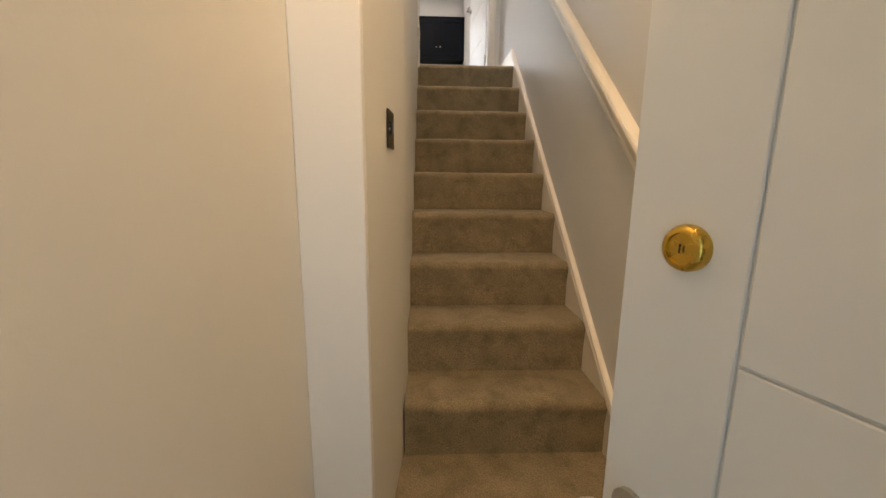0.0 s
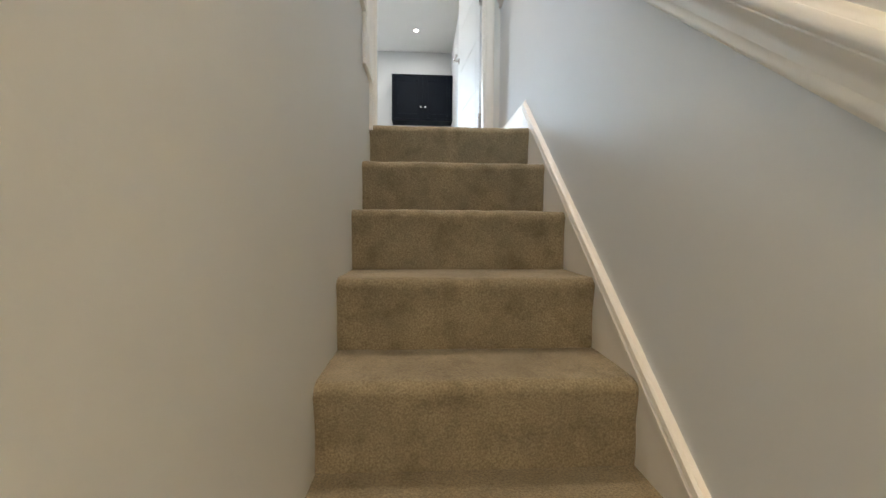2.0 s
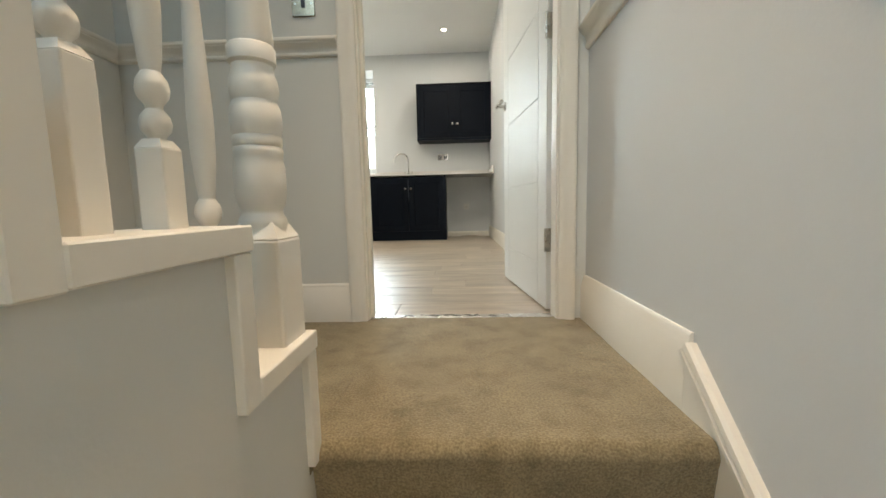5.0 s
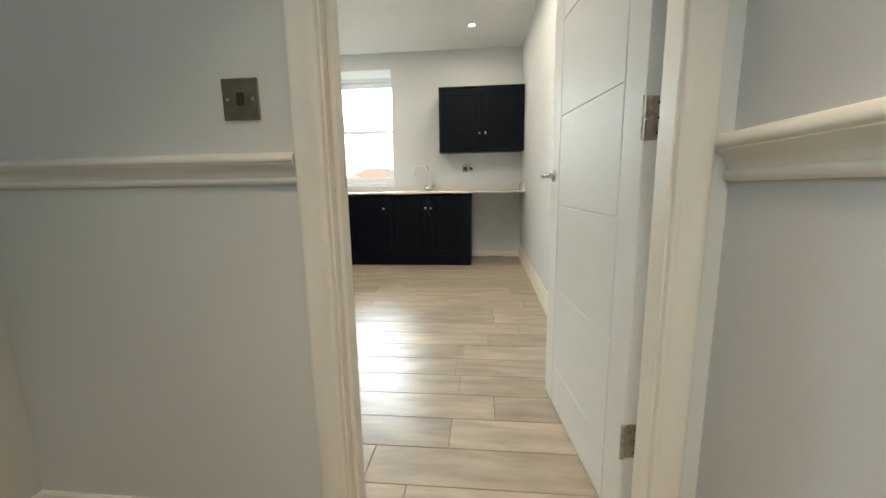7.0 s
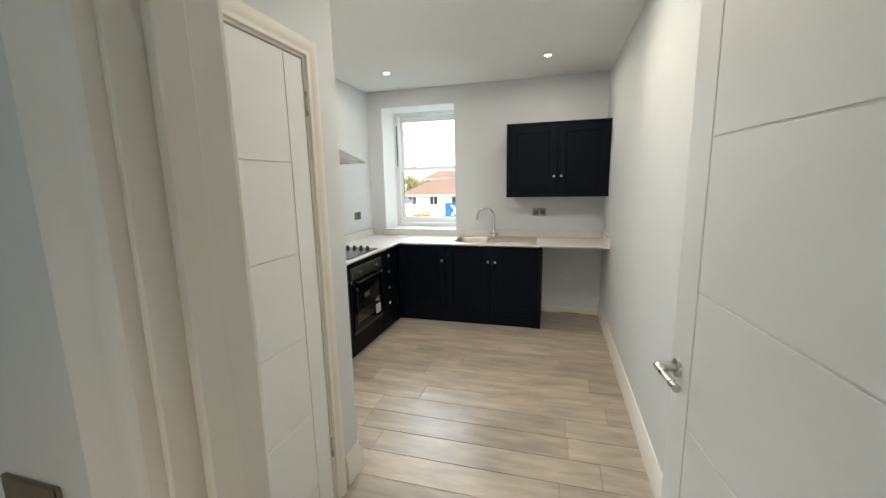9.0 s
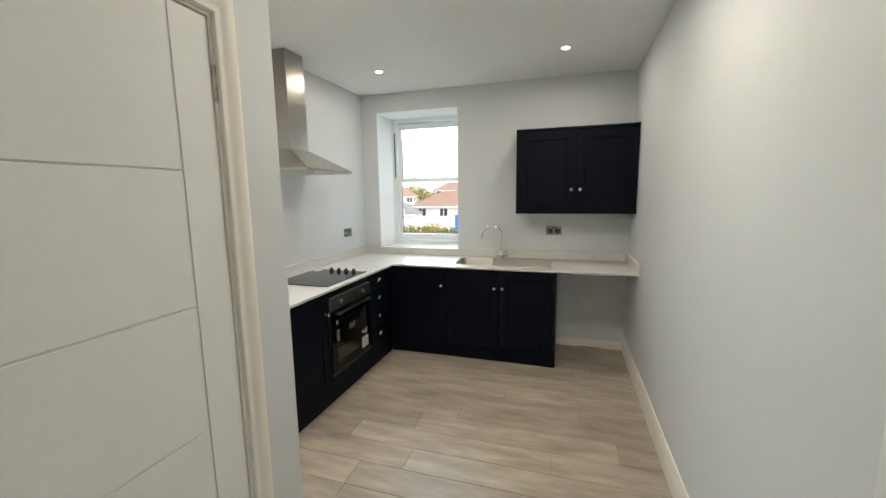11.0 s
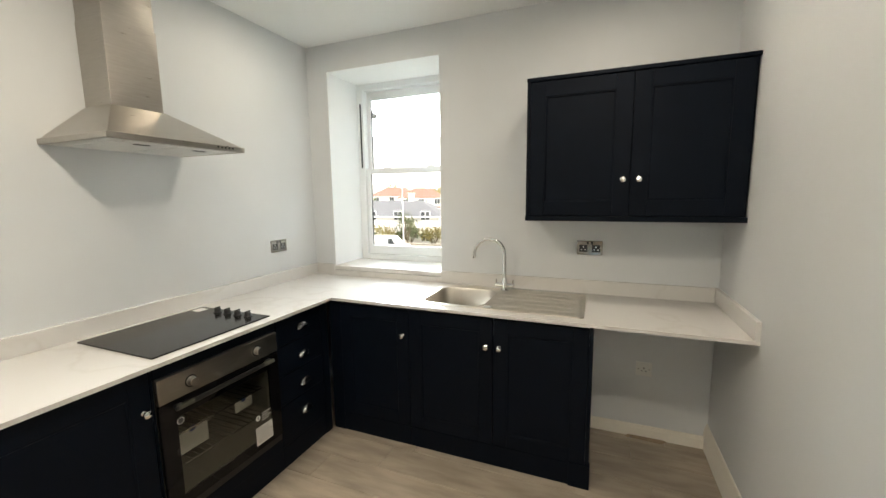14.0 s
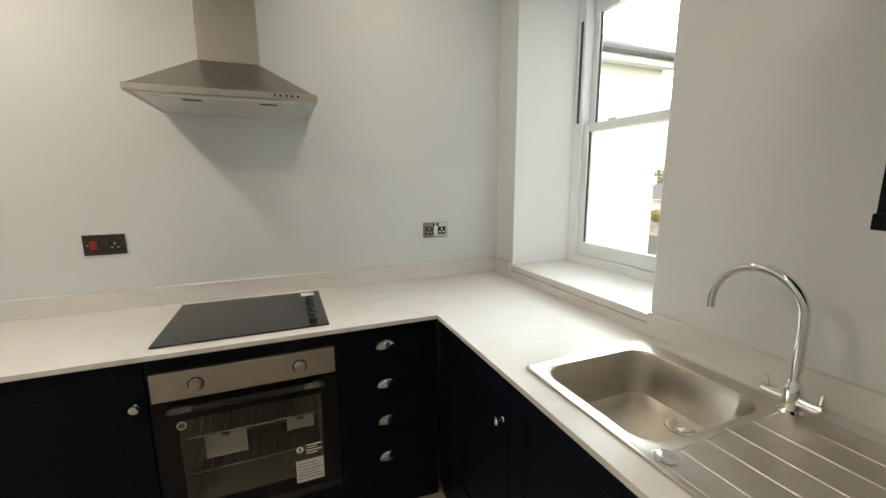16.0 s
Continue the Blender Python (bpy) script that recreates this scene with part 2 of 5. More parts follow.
def empty(name, m=None):
    ob = new(name)
    ob.empty_display_size = 0.1
    if m is not None:
        ob.matrix_world = m
    return ob


def box(bm, x0, x1, y0, y1, z0, z1, bevel=0.0, seg=2):
    vs = bmesh.ops.create_cube(bm, size=1)["verts"]
    for v in vs:
        v.co = Vector((x0 + (v.co.x + 0.5) * (x1 - x0), y0 + (v.co.y + 0.5) * (y1 - y0), z0 + (v.co.z + 0.5) * (z1 - z0)))
    if bevel:
        es = list({e for v in vs for e in v.link_edges})
        bmesh.ops.bevel(bm, geom=es, offset=bevel, segments=seg, affect="EDGES", profile=0.5)
    return bm


def boxes(*dims, bevel=0.0):
    bm = bmesh.new()
    for d in dims:
        box(bm, *d, bevel=bevel)
    return bm


def prism(bm, pts, axis, a, b):
    """A polygon drawn in the two other axes, pushed from a to b along the axis."""
    def co(p, v):
        return {"x": (v, p[0], p[1]), "y": (p[0], v, p[1]), "z": (p[0], p[1], v)}[axis]
    lo = [bm.verts.new(co(p, a)) for p in pts]
    hi = [bm.verts.new(co(p, b)) for p in pts]
    bm.faces.new(lo)
    bm.faces.new(hi[::-1])
    for i in range(len(pts)):
        j = (i + 1) % len(pts)
        bm.faces.new((lo[i], hi[i], hi[j], lo[j]))
    return bm


def sweep(bm, profile, path, out, up=None):
    """Push a profile of (out, up) pairs along a path, mitred; out: the direction away from the wall, up: the profile's second direction."""
    path = [Vector(p) for p in path]
    out = Vector(out).normalized()
    rings = []
    for i, p in enumerate(path):
        d0 = (p - path[i - 1]).normalized() if i else (path[1] - p).normalized()
        d1 = (path[i + 1] - p).normalized() if i < len(path) - 1 else d0
        t = (d0 + d1).normalized()
        u0 = out.cross(d0).normalized()
        u = out.cross(t).normalized()
        k = 1 / max(0.3, u.dot(u0))
        if up is not None and u.dot(Vector(up)) < 0:
            u = -u
        rings.append([bm.verts.new(p + out * a + u * (b * k)) for a, b in profile])
    for r, s in zip(rings, rings[1:]):
        for i in range(len(profile)):
            j = (i + 1) % len(profile)
            bm.faces.new((r[i], r[j], s[j], s[i]))
    bm.faces.new(rings[0][::-1])
    bm.faces.new(rings[-1])
    return bm


def lathe(bm, prof, m, n=20):
    """Turn (radius, height) pairs about the local z axis of m."""
    rings = []
    for r, h in prof:
        rings.append([bm.verts.new(m @ Vector((r * math.cos(2 * math.pi * i / n), r * math.sin(2 * math.pi * i / n), h))) for i in range(n)])
    for a, b in zip(rings, rings[1:]):
        for i in range(n):
            j = (i + 1) % n
            bm.faces.new((a[i], a[j], b[j], b[i]))
    bm.faces.new(rings[0][::-1])
    bm.faces.new(rings[-1])
    return bm


def tube(bm, pts, r, n=12):
    pts = [Vector(p) for p in pts]
    rings = []
    ref = None
    for i, p in enumerate(pts):
        d = ((pts[min(i + 1, len(pts) - 1)] - p).normalized() + (p - pts[max(i - 1, 0)]).normalized()).normalized()
        if ref is None:
            ref = d.orthogonal().normalized()
        ref = (ref - d * ref.dot(d)).normalized()
        s = d.cross(ref)
        rings.append([bm.verts.new(p + (ref * math.cos(2 * math.pi * k / n) + s * math.sin(2 * math.pi * k / n)) * r) for k in range(n)])
    for a, b in zip(rings, rings[1:]):
        for k in range(n):
            j = (k + 1) % n
            bm.faces.new((a[k], a[j], b[j], b[k]))
    bm.faces.new(rings[0][::-1])
    bm.faces.new(rings[-1])
    return bm


def structure(name, bm, material, label="", category="", smooth=False):
    return tagged(link(name, bm, material, smooth=smooth), label, category, "", "structure")


ALONG_X = pose(0, 0, 0, 0, 90, 0)
ALONG_Y = pose(0, 0, 0, -90, 0, 0)
AWAY_Y = pose(0, 0, 0, 90, 0, 0)

# ---------- structure ----------
structure("wall_right", boxes((XR, XR + 0.14, -9.4, YB + 0.5, GZ, H + 0.1)), M["wall"], "long pale grey painted wall along stair and kitchen", "wall")
WX0, WX1, WZ0, WZ1 = -1.972, -1.035, 0.962, 2.475
YO = YB + 0.50
structure("wall_window", boxes((XL - 0.14, WX0, YB, YO, GZ, H + 0.1), (WX1, XR, YB, YO, GZ, H + 0.1), (WX0, WX1, YB, YO, WZ1, H + 0.1), (WX0, WX1, YB, YO, GZ, WZ0)),
          M["wall"], "thick pale grey outer wall with a window opening", "wall")
structure("wall_left", boxes((XL - 0.14, XL, YC - 0.1, YB, -0.3, H + 0.1)), M["wall"], "pale grey painted kitchen wall", "wall")
structure("wall_cupboard_end", boxes((XL, XC - 0.1, YC - 0.1, YC, 0, H)), M["wall"], "pale grey boxed-in cupboard end wall", "wall")
CY0, CY1, CZ = -3.350, -2.590, 2.085
structure("wall_cupboard", boxes((XC - 0.1, XC, CY1, YC, 0, H), (XC - 0.1, XC, YK, CY0, 0, H), (XC - 0.1, XC, CY0, CY1, CZ, H)), M["wall"], "pale grey cupboard wall with a doorway", "wall")
DX0, DX1, DZ = -0.213, 0.612, 2.06
structure("wall_partition", boxes((-1.25, DX0, YD, YK, GZ, H), (DX1, XR, YD, YK, GZ, H), (DX0, DX1, YD, YK, DZ, H)), M["hallwall"], "grey painted partition between landing and kitchen", "wall")
structure("wall_cupboard_back", boxes((-2.3, -1.25, YK - 0.1, YK, -0.3, H)), M["wall"], "plain wall closing the cupboard", "wall")
structure("wall_landing_left", boxes((-1.25, -1.11, -9.4, YD, GZ, H + 0.1)), M["hallwall"], "grey painted wall beside the upper flight", "wall")
structure("ceiling_kitchen", boxes((XL - 0.14, XR, YK, YB, H, H + 0.1)), M["ceil"], "smooth white painted ceiling", "ceiling")
structure("ceiling_hall", boxes((-1.11, XR, -9.4, YD, H, H + 0.1)), M["ceil"], "white painted stairwell ceiling", "ceiling")
structure("ceiling_lower_hall", boxes((HL, XR, -9.3, YW - 0.1, 0.62, 0.72)), M["ceil"], "white painted low hall ceiling", "ceiling")

# wall beside the stair, with the cut outline of the upper flight
steps_up = [(-4.700, 0.197), (-4.903, 0.404)] + [(-5.1435 - 0.2437 * i, 0.611 + 0.207 * i) for i in range(9)]
YT = -6.55
prof = [(YT, GZ), (-4.60, GZ), (-4.60, NZ - 0.05), (-4.700, NZ - 0.05), (-4.700, 0.197)]
for i in range(1, 8):
    prof += [(steps_up[i][0], steps_up[i - 1][1]), (steps_up[i][0], steps_up[i][1])]
prof += [(YT, steps_up[7][1])]
structure("wall_stair", prism(bmesh.new(), prof, "x", XS - 0.10, XS), M["hallwall"], "painted stair wall with a stepped top edge", "wall")
structure("wall_stair_return", prism(bmesh.new(), [(XS - 0.1, YT), (XS, YT), (-0.155, YW + 0.036), (XS - 0.12, YW + 0.036)], "z", GZ, H), M["hallwall"], "painted wall at the foot of the stair", "wall")
structure("wall_hall_left", boxes((HL - 0.14, HL, -9.4, YW + 0.02, GZ, 0.62)), M["hallwall"], "painted lower hall wall", "wall")
structure("wall_hall_end", boxes((HL, XR, -9.4, -9.3, GZ, 0.7)), M["hallwall"], "plain end wall of the lower hall", "wall")
structure("wall_front", boxes((HL, -0.265, -8.46, -8.32, FZ, 0.62), (0.525, XR, -8.46, -8.32, FZ, 0.62), (-0.265, 0.525, -8.46, -8.32, 0.2, 0.62)), M["hallwall"], "painted wall round the entrance door", "wall")
# Return face modelled as lining; cool white paints in the daylight patch on it.
structure("return_strip_entrance", boxes((HL, -0.155, YW, YW + 0.035, FZ, 0.62), bevel=0.003), M["reveal"], "white strip beside the stair, cool tone painted for daylight", "door lining")

# floors
structure("floor_base", boxes((XL, XR, YK, YB, -0.25, -0.012), (DX0 - 0.02, DX1 + 0.02, YD + 0.02, YK, -0.25, -0.012)), M["screed"], "bare screed under the laminate", "floor")
structure("floor_hall", boxes((HL, XR, -9.3, NY - 8 * GO + 0.1, FZ - 0.2, FZ)), M["carpet"], "beige carpeted hall floor", "floor")


# stairs: carpeted flight with rounded nosings
def nosing(y, z, depth, below, r=0.030, back=0.010):
    """Side outline of one carpeted step: tread, round nosing, riser."""
    pts = [(y + r + (depth - r) * k / 10, z) for k in range(10, 0, -1)]
    for i in range(9):
        a = math.pi / 2 + i * math.pi / 16
        pts.append((y + r + r * math.cos(a), z - r + r * math.sin(a)))
    pts += [(y + back * math.sin(math.pi / 2 * min(1, k / 5)), z - r - (below - r) * k / 11) for k in range(1, 12)]
    pts.append((y + depth, z - below))
    return pts


def carpet_step(y, z, depth, below, x0, x1, parent=None, name="step"):
    bm = bmesh.new()
    pts = nosing(y, z, depth, below)
    n = 96
    rows = []
    for k in range(n + 1):
        x = x0 + (x1 - x0) * k / n
        row = []
        for i, (py, pz) in enumerate(pts):
            w = noise.noise(Vector((x * 5, py * 7, pz * 7 + 3.1))) * 0.004 + noise.noise(Vector((x * 21, py * 24, pz * 24))) * 0.0022 + noise.noise(Vector((x * 75, py * 80, pz * 80))) * 0.0022 if 0 < i < len(pts) - 2 else 0
            row.append(bm.verts.new((x, py - w, pz + w * 0.7)))
        rows.append(row)
    for a, b in zip(rows, rows[1:]):
        for i in range(len(pts)):
            j = (i + 1) % len(pts)
            bm.faces.new((a[i], a[j], b[j], b[i]))
    bm.faces.new(rows[0])
    bm.faces.new(rows[-1][::-1])
    return link(name, bm, M["carpet"], parent, smooth=True)


stair = tagged(empty("staircase", pose(0.28, NY - 8 * GO, FZ)), "straight flight of stairs in worn beige carpet", "staircase", kind="structure")
inv = stair.matrix_world.inverted()


def adopt(ob, parent):
    ob.parent = parent
    ob.matrix_parent_inverse = parent.matrix_world.inverted()
    return ob


bpy.context.view_layer.update()
for k in range(8):
    adopt(carpet_step(NY - (8 - k) * GO, NZ - (8 - k) * RISE, GO + 0.06, RISE, XS, XR - 0.018), stair)
landing = carpet_step(NY, NZ, YD - NY + 0.03, RISE, XS, XR - 0.018, name="landing_edge")
adopt(landing, stair)
structure("floor_landing", boxes((-1.11, XS, -4.698, YD + 0.03, -0.04, NZ)), M["carpet"], "beige carpeted landing floor", "floor")
tagged(link("threshold_bar", boxes((-0.213, 0.545, YD + 0.02, YD + 0.065, -0.005, NZ + 0.004), bevel=0.006), M["satin"]), "narrow brushed metal threshold strip in the doorway", "threshold", kind="structure")

# upper flight, carpeted, beyond the balustrade
upper = tagged(empty("upper_staircase", pose(-0.6, -4.74, NZ)), "carpeted upper flight rising beside the stairwell", "staircase", kind="structure")
bpy.context.view_layer.update()
for i in range(len(steps_up) - 1):
    y0, z1 = steps_up[i]
    adopt(link("step", boxes((-1.11, XS - 0.10, steps_up[i + 1][0] - 0.02, y0, z1 - 0.205, z1 - 0.004), bevel=0.012), M["carpet"]), upper)

# white trim along the cut outline
SK = [(0, 0), (0.018, 0), (0.018, 0.115), (0.014, 0.122), (0.014, 0.130), (0.009, 0.137), (0.009, 0.146), (0.004, 0.152), (0, 0.152)]
trim_pts = [(XS, -4.700, NZ - 0.03), (XS, -4.700, 0.197)]
for i in range(1, 7):
    trim_pts += [(XS, steps_up[i][0], steps_up[i - 1][1]), (XS, steps_up[i][0], steps_up[i][1])]
bm = bmesh.new()
TW = 0.034
segs = list(zip(trim_pts, trim_pts[1:]))
for (a, b) in segs:
    if abs(a[1] - b[1]) < 1e-6:
        box(bm, XS - 0.11, XS + 0.014, a[1] - 0.004, a[1] + TW, min(a[2], b[2]) - (0 if a[2] == trim_pts[0][2] else 0.002), max(a[2], b[2]) - 0.001, bevel=0.002, seg=1)
    else:
        box(bm, XS - 0.112, XS + 0.016, min(a[1], b[1]) + TW - 0.002, max(a[1], b[1]) + TW + 0.004, a[2], a[2] + TW, bevel=0.002, seg=1)
structure("trim_cut_string", bm, M["white"], "white painted trim along the stepped stair edge", "trim")


def turned(name, x, y, z0, z1, w, sq0, sq1, label):
    """A turned post: square foot, bulbs and rings, slim tapered shaft, square head."""
    ob = tagged(empty(name, pose(x, y, z0)), label, name.replace("_", " "), "balusters of the upper flight" if name == "baluster" else "")
    hw = w / 2
    part("square_foot", box(bmesh.new(), -hw, hw, -hw, hw, 0, sq0, bevel=w * 0.06), M["white"], ob)
    tip = w * 0.32
    bm = bmesh.new()
    loft4 = [[bm.verts.new((sx * r, sy * r, z)) for sx, sy in ((-1, -1), (1, -1), (1, 1), (-1, 1))] for r, z in ((hw * 0.97, sq0), (hw * 0.62, sq0 + tip))]
    for i in range(4):
        bm.faces.new((loft4[0][i], loft4[0][(i + 1) % 4], loft4[1][(i + 1) % 4], loft4[1][i]))
    bm.faces.new(loft4[0][::-1])
    bm.faces.new(loft4[1])
    part("chamfer", bm, M["white"], ob)
    L = z1 - z0 - sq0 - sq1
    if name == "newel_post":
        p = [(.040, .004), (.038, .010), (.036, .016), (.038, .022), (.038, .032), (.033, .040), (.032, .047), (.037, .056), (.0405, .075), (.0405, .118), (.037, .131), (.0385, .136), (.0390, .142), (.0385, .148), (.0365, .151), (.0385, .154), (.0390, .160), (.0385, .166), (.0365, .169), (.040, .177), (.0405, .195), (.039, .212), (.034, .224), (.037, .232), (.0385, .242), (.037, .258), (.033, .268), (.0325, .280), (.037, .285), (.037, .308), (.034, .312), (.035, .320), (.029, L * .62), (.026, L * .9), (.038, L * .95), (.038, L)]
    else:
        p = [(hw * .90, .002), (hw * .55, .008), (hw * .55, .013), (hw * .88, .020), (hw * .97, .028), (hw * .88, .036), (hw * .52, .044), (hw * .55, .049), (hw * .92, .057), (hw * 1.02, .066), (hw * .92, .076), (hw * .58, .085), (hw * .70, .10), (hw * .92, .15), (hw * .95, .20),
             (hw * .66, L * .6), (hw * .52, L * .82), (hw * .9, L * .88), (hw * .5, L * .93), (hw * .95, L * .98), (hw * .95, L)]
    bm = bmesh.new()
    lathe(bm, p, pose(0, 0, sq0), 20)
    part("turned_shaft", bm, M["white"], ob, smooth=True)
    part("square_head", box(bmesh.new(), -hw, hw, -hw, hw, sq0 + L, z1 - z0, bevel=w * 0.06), M["white"], ob)
    return ob


turned("newel_post", XS - 0.045, -4.715, NZ, 1.33, 0.088, 0.40, 0.25, "stout white turned newel post at the foot of the flight")
b0 = turned("baluster", XS - 0.055, -4.845, 0.229, 1.08, 0.033, 0.16, 0.16, "slim white turned stair baluster")
b1 = turned("baluster", XS - 0.055, steps_up[1][0] - 0.022, steps_up[1][1] + 0.03, 1.17, 0.033, 0.095, 0.12, "slim white turned stair baluster with short foot")
for i in range(1, 6):
    y, z = steps_up[i]
    if i > 1:
        copy_thing(b1, pose(XS - 0.055, y - 0.022, z + 0.03))
    copy_thing(b0, pose(XS - 0.055, y - 0.125, z + 0.03))
bm = bmesh.new()
sweep(bm, [(-0.028, 0), (0.028, 0), (0.032, 0.03), (0.018, 0.05), (-0.018, 0.05), (-0.032, 0.03)], [(XS - 0.055, -4.72, 1.10), (XS - 0.055, -6.9, 1.10 + 2.18 * .84)], (1, 0, 0), (0, 0, 1))
tagged(link("banister_rail", bm, M["white"]), "white painted banister handrail above the balusters", "handrail")

# mouldings
DADO = [(0, 0), (0.008, 0), (0.012, 0.004), (0.014, 0.010), (0.013, 0.016), (0.010, 0.019), (0.011, 0.030), (0.016, 0.039), (0.024, 0.046), (0.031, 0.053), (0.032, 0.055), (0.031, 0.057), (0.035, 0.060), (0.037, 0.066), (0.036, 0.072), (0.032, 0.078), (0.030, 0.0785), (0.028, 0.081), (0.020, 0.085), (0.010, 0.087), (0, 0.087)]
DADO_STAIR = [(a * 1.05, b * 1.12 - 0.012) for a, b in DADO]
DADO_LOW = [(a * 0.9, b * 0.82 + 0.013) for a, b in DADO]
ARCH = [(a, b * 0.94) for a, b in [(0, 0), (0.010, 0), (0.014, 0.002), (0.016, 0.007), (0.015, 0.013), (0.0145, 0.018), (0.017, 0.026), (0.021, 0.034), (0.0235, 0.044), (0.0245, 0.055), (0.0235, 0.063), (0.020, 0.069), (0.014, 0.070), (0.0, 0.070)]]


def moulding(name, profile, path, out, up, label, category):
    return structure(name, sweep(bmesh.new(), profile, path, out, up), M["white"], label, category, smooth=True)


S = RISE / GO
SD = 0.854
DB = (XR, -4.507, 1.036)
yb = -7.19
moulding("dado_rail_stair", DADO_STAIR, [(XR, -9.2, DB[2] + SD * (yb - DB[1])), (XR, yb, DB[2] + SD * (yb - DB[1])), DB, (XR, YD, DB[2] - 0.012)], (-1, 0, 0), (0, 0, 1), "moulded white dado rail following the stair slope", "dado rail")
moulding("dado_rail_landing", DADO_LOW, [(-1.11, YD, 1.008), (DX0 - 0.046, YD, 1.008)], (0, -1, 0), (0, 0, 1), "moulded white dado rail on the landing wall", "dado rail")
moulding("dado_rail_upper", DADO_LOW, [(-1.11, YD, 1.008), (-1.11, -4.75, 1.008)], (1, 0, 0), (0, 0, 1), "moulded white dado rail on the side wall", "dado rail")


def skirt(name, path, out, h=0.152, label="moulded white skirting board"):
    return moulding(name, [(a, b * h / 0.152) for a, b in SK], path, out, (0, 0, 1), label, "skirting board")


skirt("baseboard_landing", [(-1.11, YD, NZ), (DX0 - 0.046, YD, NZ)], (0, -1, 0))
skirt("baseboard_side", [(-1.11, YD, NZ), (-1.11, -4.74, NZ)], (1, 0, 0))
skirt("baseboard_landing_right", [(XR, -4.559, NZ), (XR, YD - 0.002, NZ)], (-1, 0, 0), 0.172)
skirt("baseboard_kitchen_right", [(XR, YK, 0), (XR, YB, 0)], (-1, 0, 0), 0.155)
skirt("baseboard_cupboard", [(XC, CY1 + 0.085, 0), (XC, YC, 0)], (1, 0, 0), 0.165)
skirt("baseboard_cupboard_end", [(XC + 0.017, YC, 0), (XC - 0.6, YC, 0)], (0, 1, 0), 0.165)
skirt("baseboard_under_worktop", [(0.002, YB, 0), (XR - 0.018, YB, 0)], (0, -1, 0), 0.075, "low white painted skirting with a ragged lower edge")
# sloping string with a moulded cap on the right of the stair
bm = bmesh.new()
ys, ye = NY - 8 * GO - 0.10, -4.56
zs = NZ + S * (ys - NY)
ze = NZ + S * (ye - NY)
prism(bm, [(ys, FZ), (ys, zs + 0.03), (ye, ze + 0.045), (ye, ze - 0.45), (ys + 0.4, FZ)], "x", XR - 0.018, XR)
sweep(bm, [(0.018, -0.024), (0.024, -0.022), (0.024, -0.012), (0.020, -0.008), (0.024, -0.002), (0.022, 0.010), (0.014, 0.014), (0, 0.014), (0, -0.024)], [(XR, ys, zs + 0.022), (XR, ye, ze + 0.037)], (-1, 0, 0), (0, 0, 1))
structure("baseboard_string", bm, M["white"], "white painted stair string with moulded cap", "stair string")
skirt("baseboard_lower_hall", [(XR, -9.2, FZ), (XR, ys, FZ)], (-1, 0, 0), 0.17)


def architrave(name, x0, x1, z1, y, out, floor=0.0, axis="x"):
    """Moulded frame round a doorway."""
    bm = bmesh.new()
    if axis == "x":
        sweep(bm, ARCH, [(x0, y, floor), (x0, y, z1), (x1, y, z1), (x1, y, floor)], out)
    else:
        sweep(bm, ARCH, [(y, x0, floor), (y, x0, z1), (y, x1, z1), (y, x1, floor)], out)
    return structure(name, bm, M["white"], "moulded white door architrave", "architrave", smooth=True)


# kitchen doorway: lining, stop, architraves
lining = tagged(empty("door_lining_kitchen", pose((DX0 + DX1) / 2, YD, 0)), "white painted door lining with stop", "door lining", kind="structure")
bpy.context.view_layer.update()
for nm, dims in (("jamb", (DX0, DX0 + 0.026, YD, YK, 0, DZ)), ("jamb", (DX1 - 0.026, DX1, YD, YK, 0, DZ)), ("head", (DX0 + 0.026, DX1 - 0.026, YD, YK, DZ - 0.026, DZ)),
                 ("door_stop", (DX0 + 0.026, DX0 + 0.038, YD + 0.03, YK - 0.05, 0, DZ - 0.026)), ("door_stop", (DX1 - 0.065, DX1 - 0.026, YD, -3.785, 0, DZ - 0.026))):
    adopt(link(nm, boxes(dims, bevel=0.0015), M["white"]), lining)
architrave("architrave_landing", DX0 + 0.020, DX1 - 0.060, DZ - 0.018, YD, (0, -1, 0), NZ)
architrave("architrave_kitchen", DX1 - 0.018, DX0 + 0.018, DZ - 0.018, YK, (0, 1, 0))
architrave("architrave_cupboard", CY0 + 0.012, CY1 - 0.012, CZ - 0.012, XC, (1, 0, 0), 0, "y")
structure("door_lining_cupboard", boxes((XC - 0.1, XC, CY0, CY0 + 0.022, 0, CZ), (XC - 0.1, XC, CY1 - 0.022, CY1, 0, CZ), (XC - 0.1, XC, CY0 + 0.022, CY1 - 0.022, CZ - 0.022, CZ)), M["white"], "white painted cupboard door lining", "door lining")
strike = tagged(empty("strike_plate", pose(DX0 + 0.026, YK - 0.033, 1.01)), "dark metal strike plate in the door lining", "strike plate")
part("plate", boxes((-0.0005, 0.002, -0.015, 0.015, 0, 0.075), bevel=0.0008), M["antique"], strike)
part("latch_hole", boxes((0.002, 0.0024, -0.009, 0.007, 0.022, 0.053)), M["black"], strike)


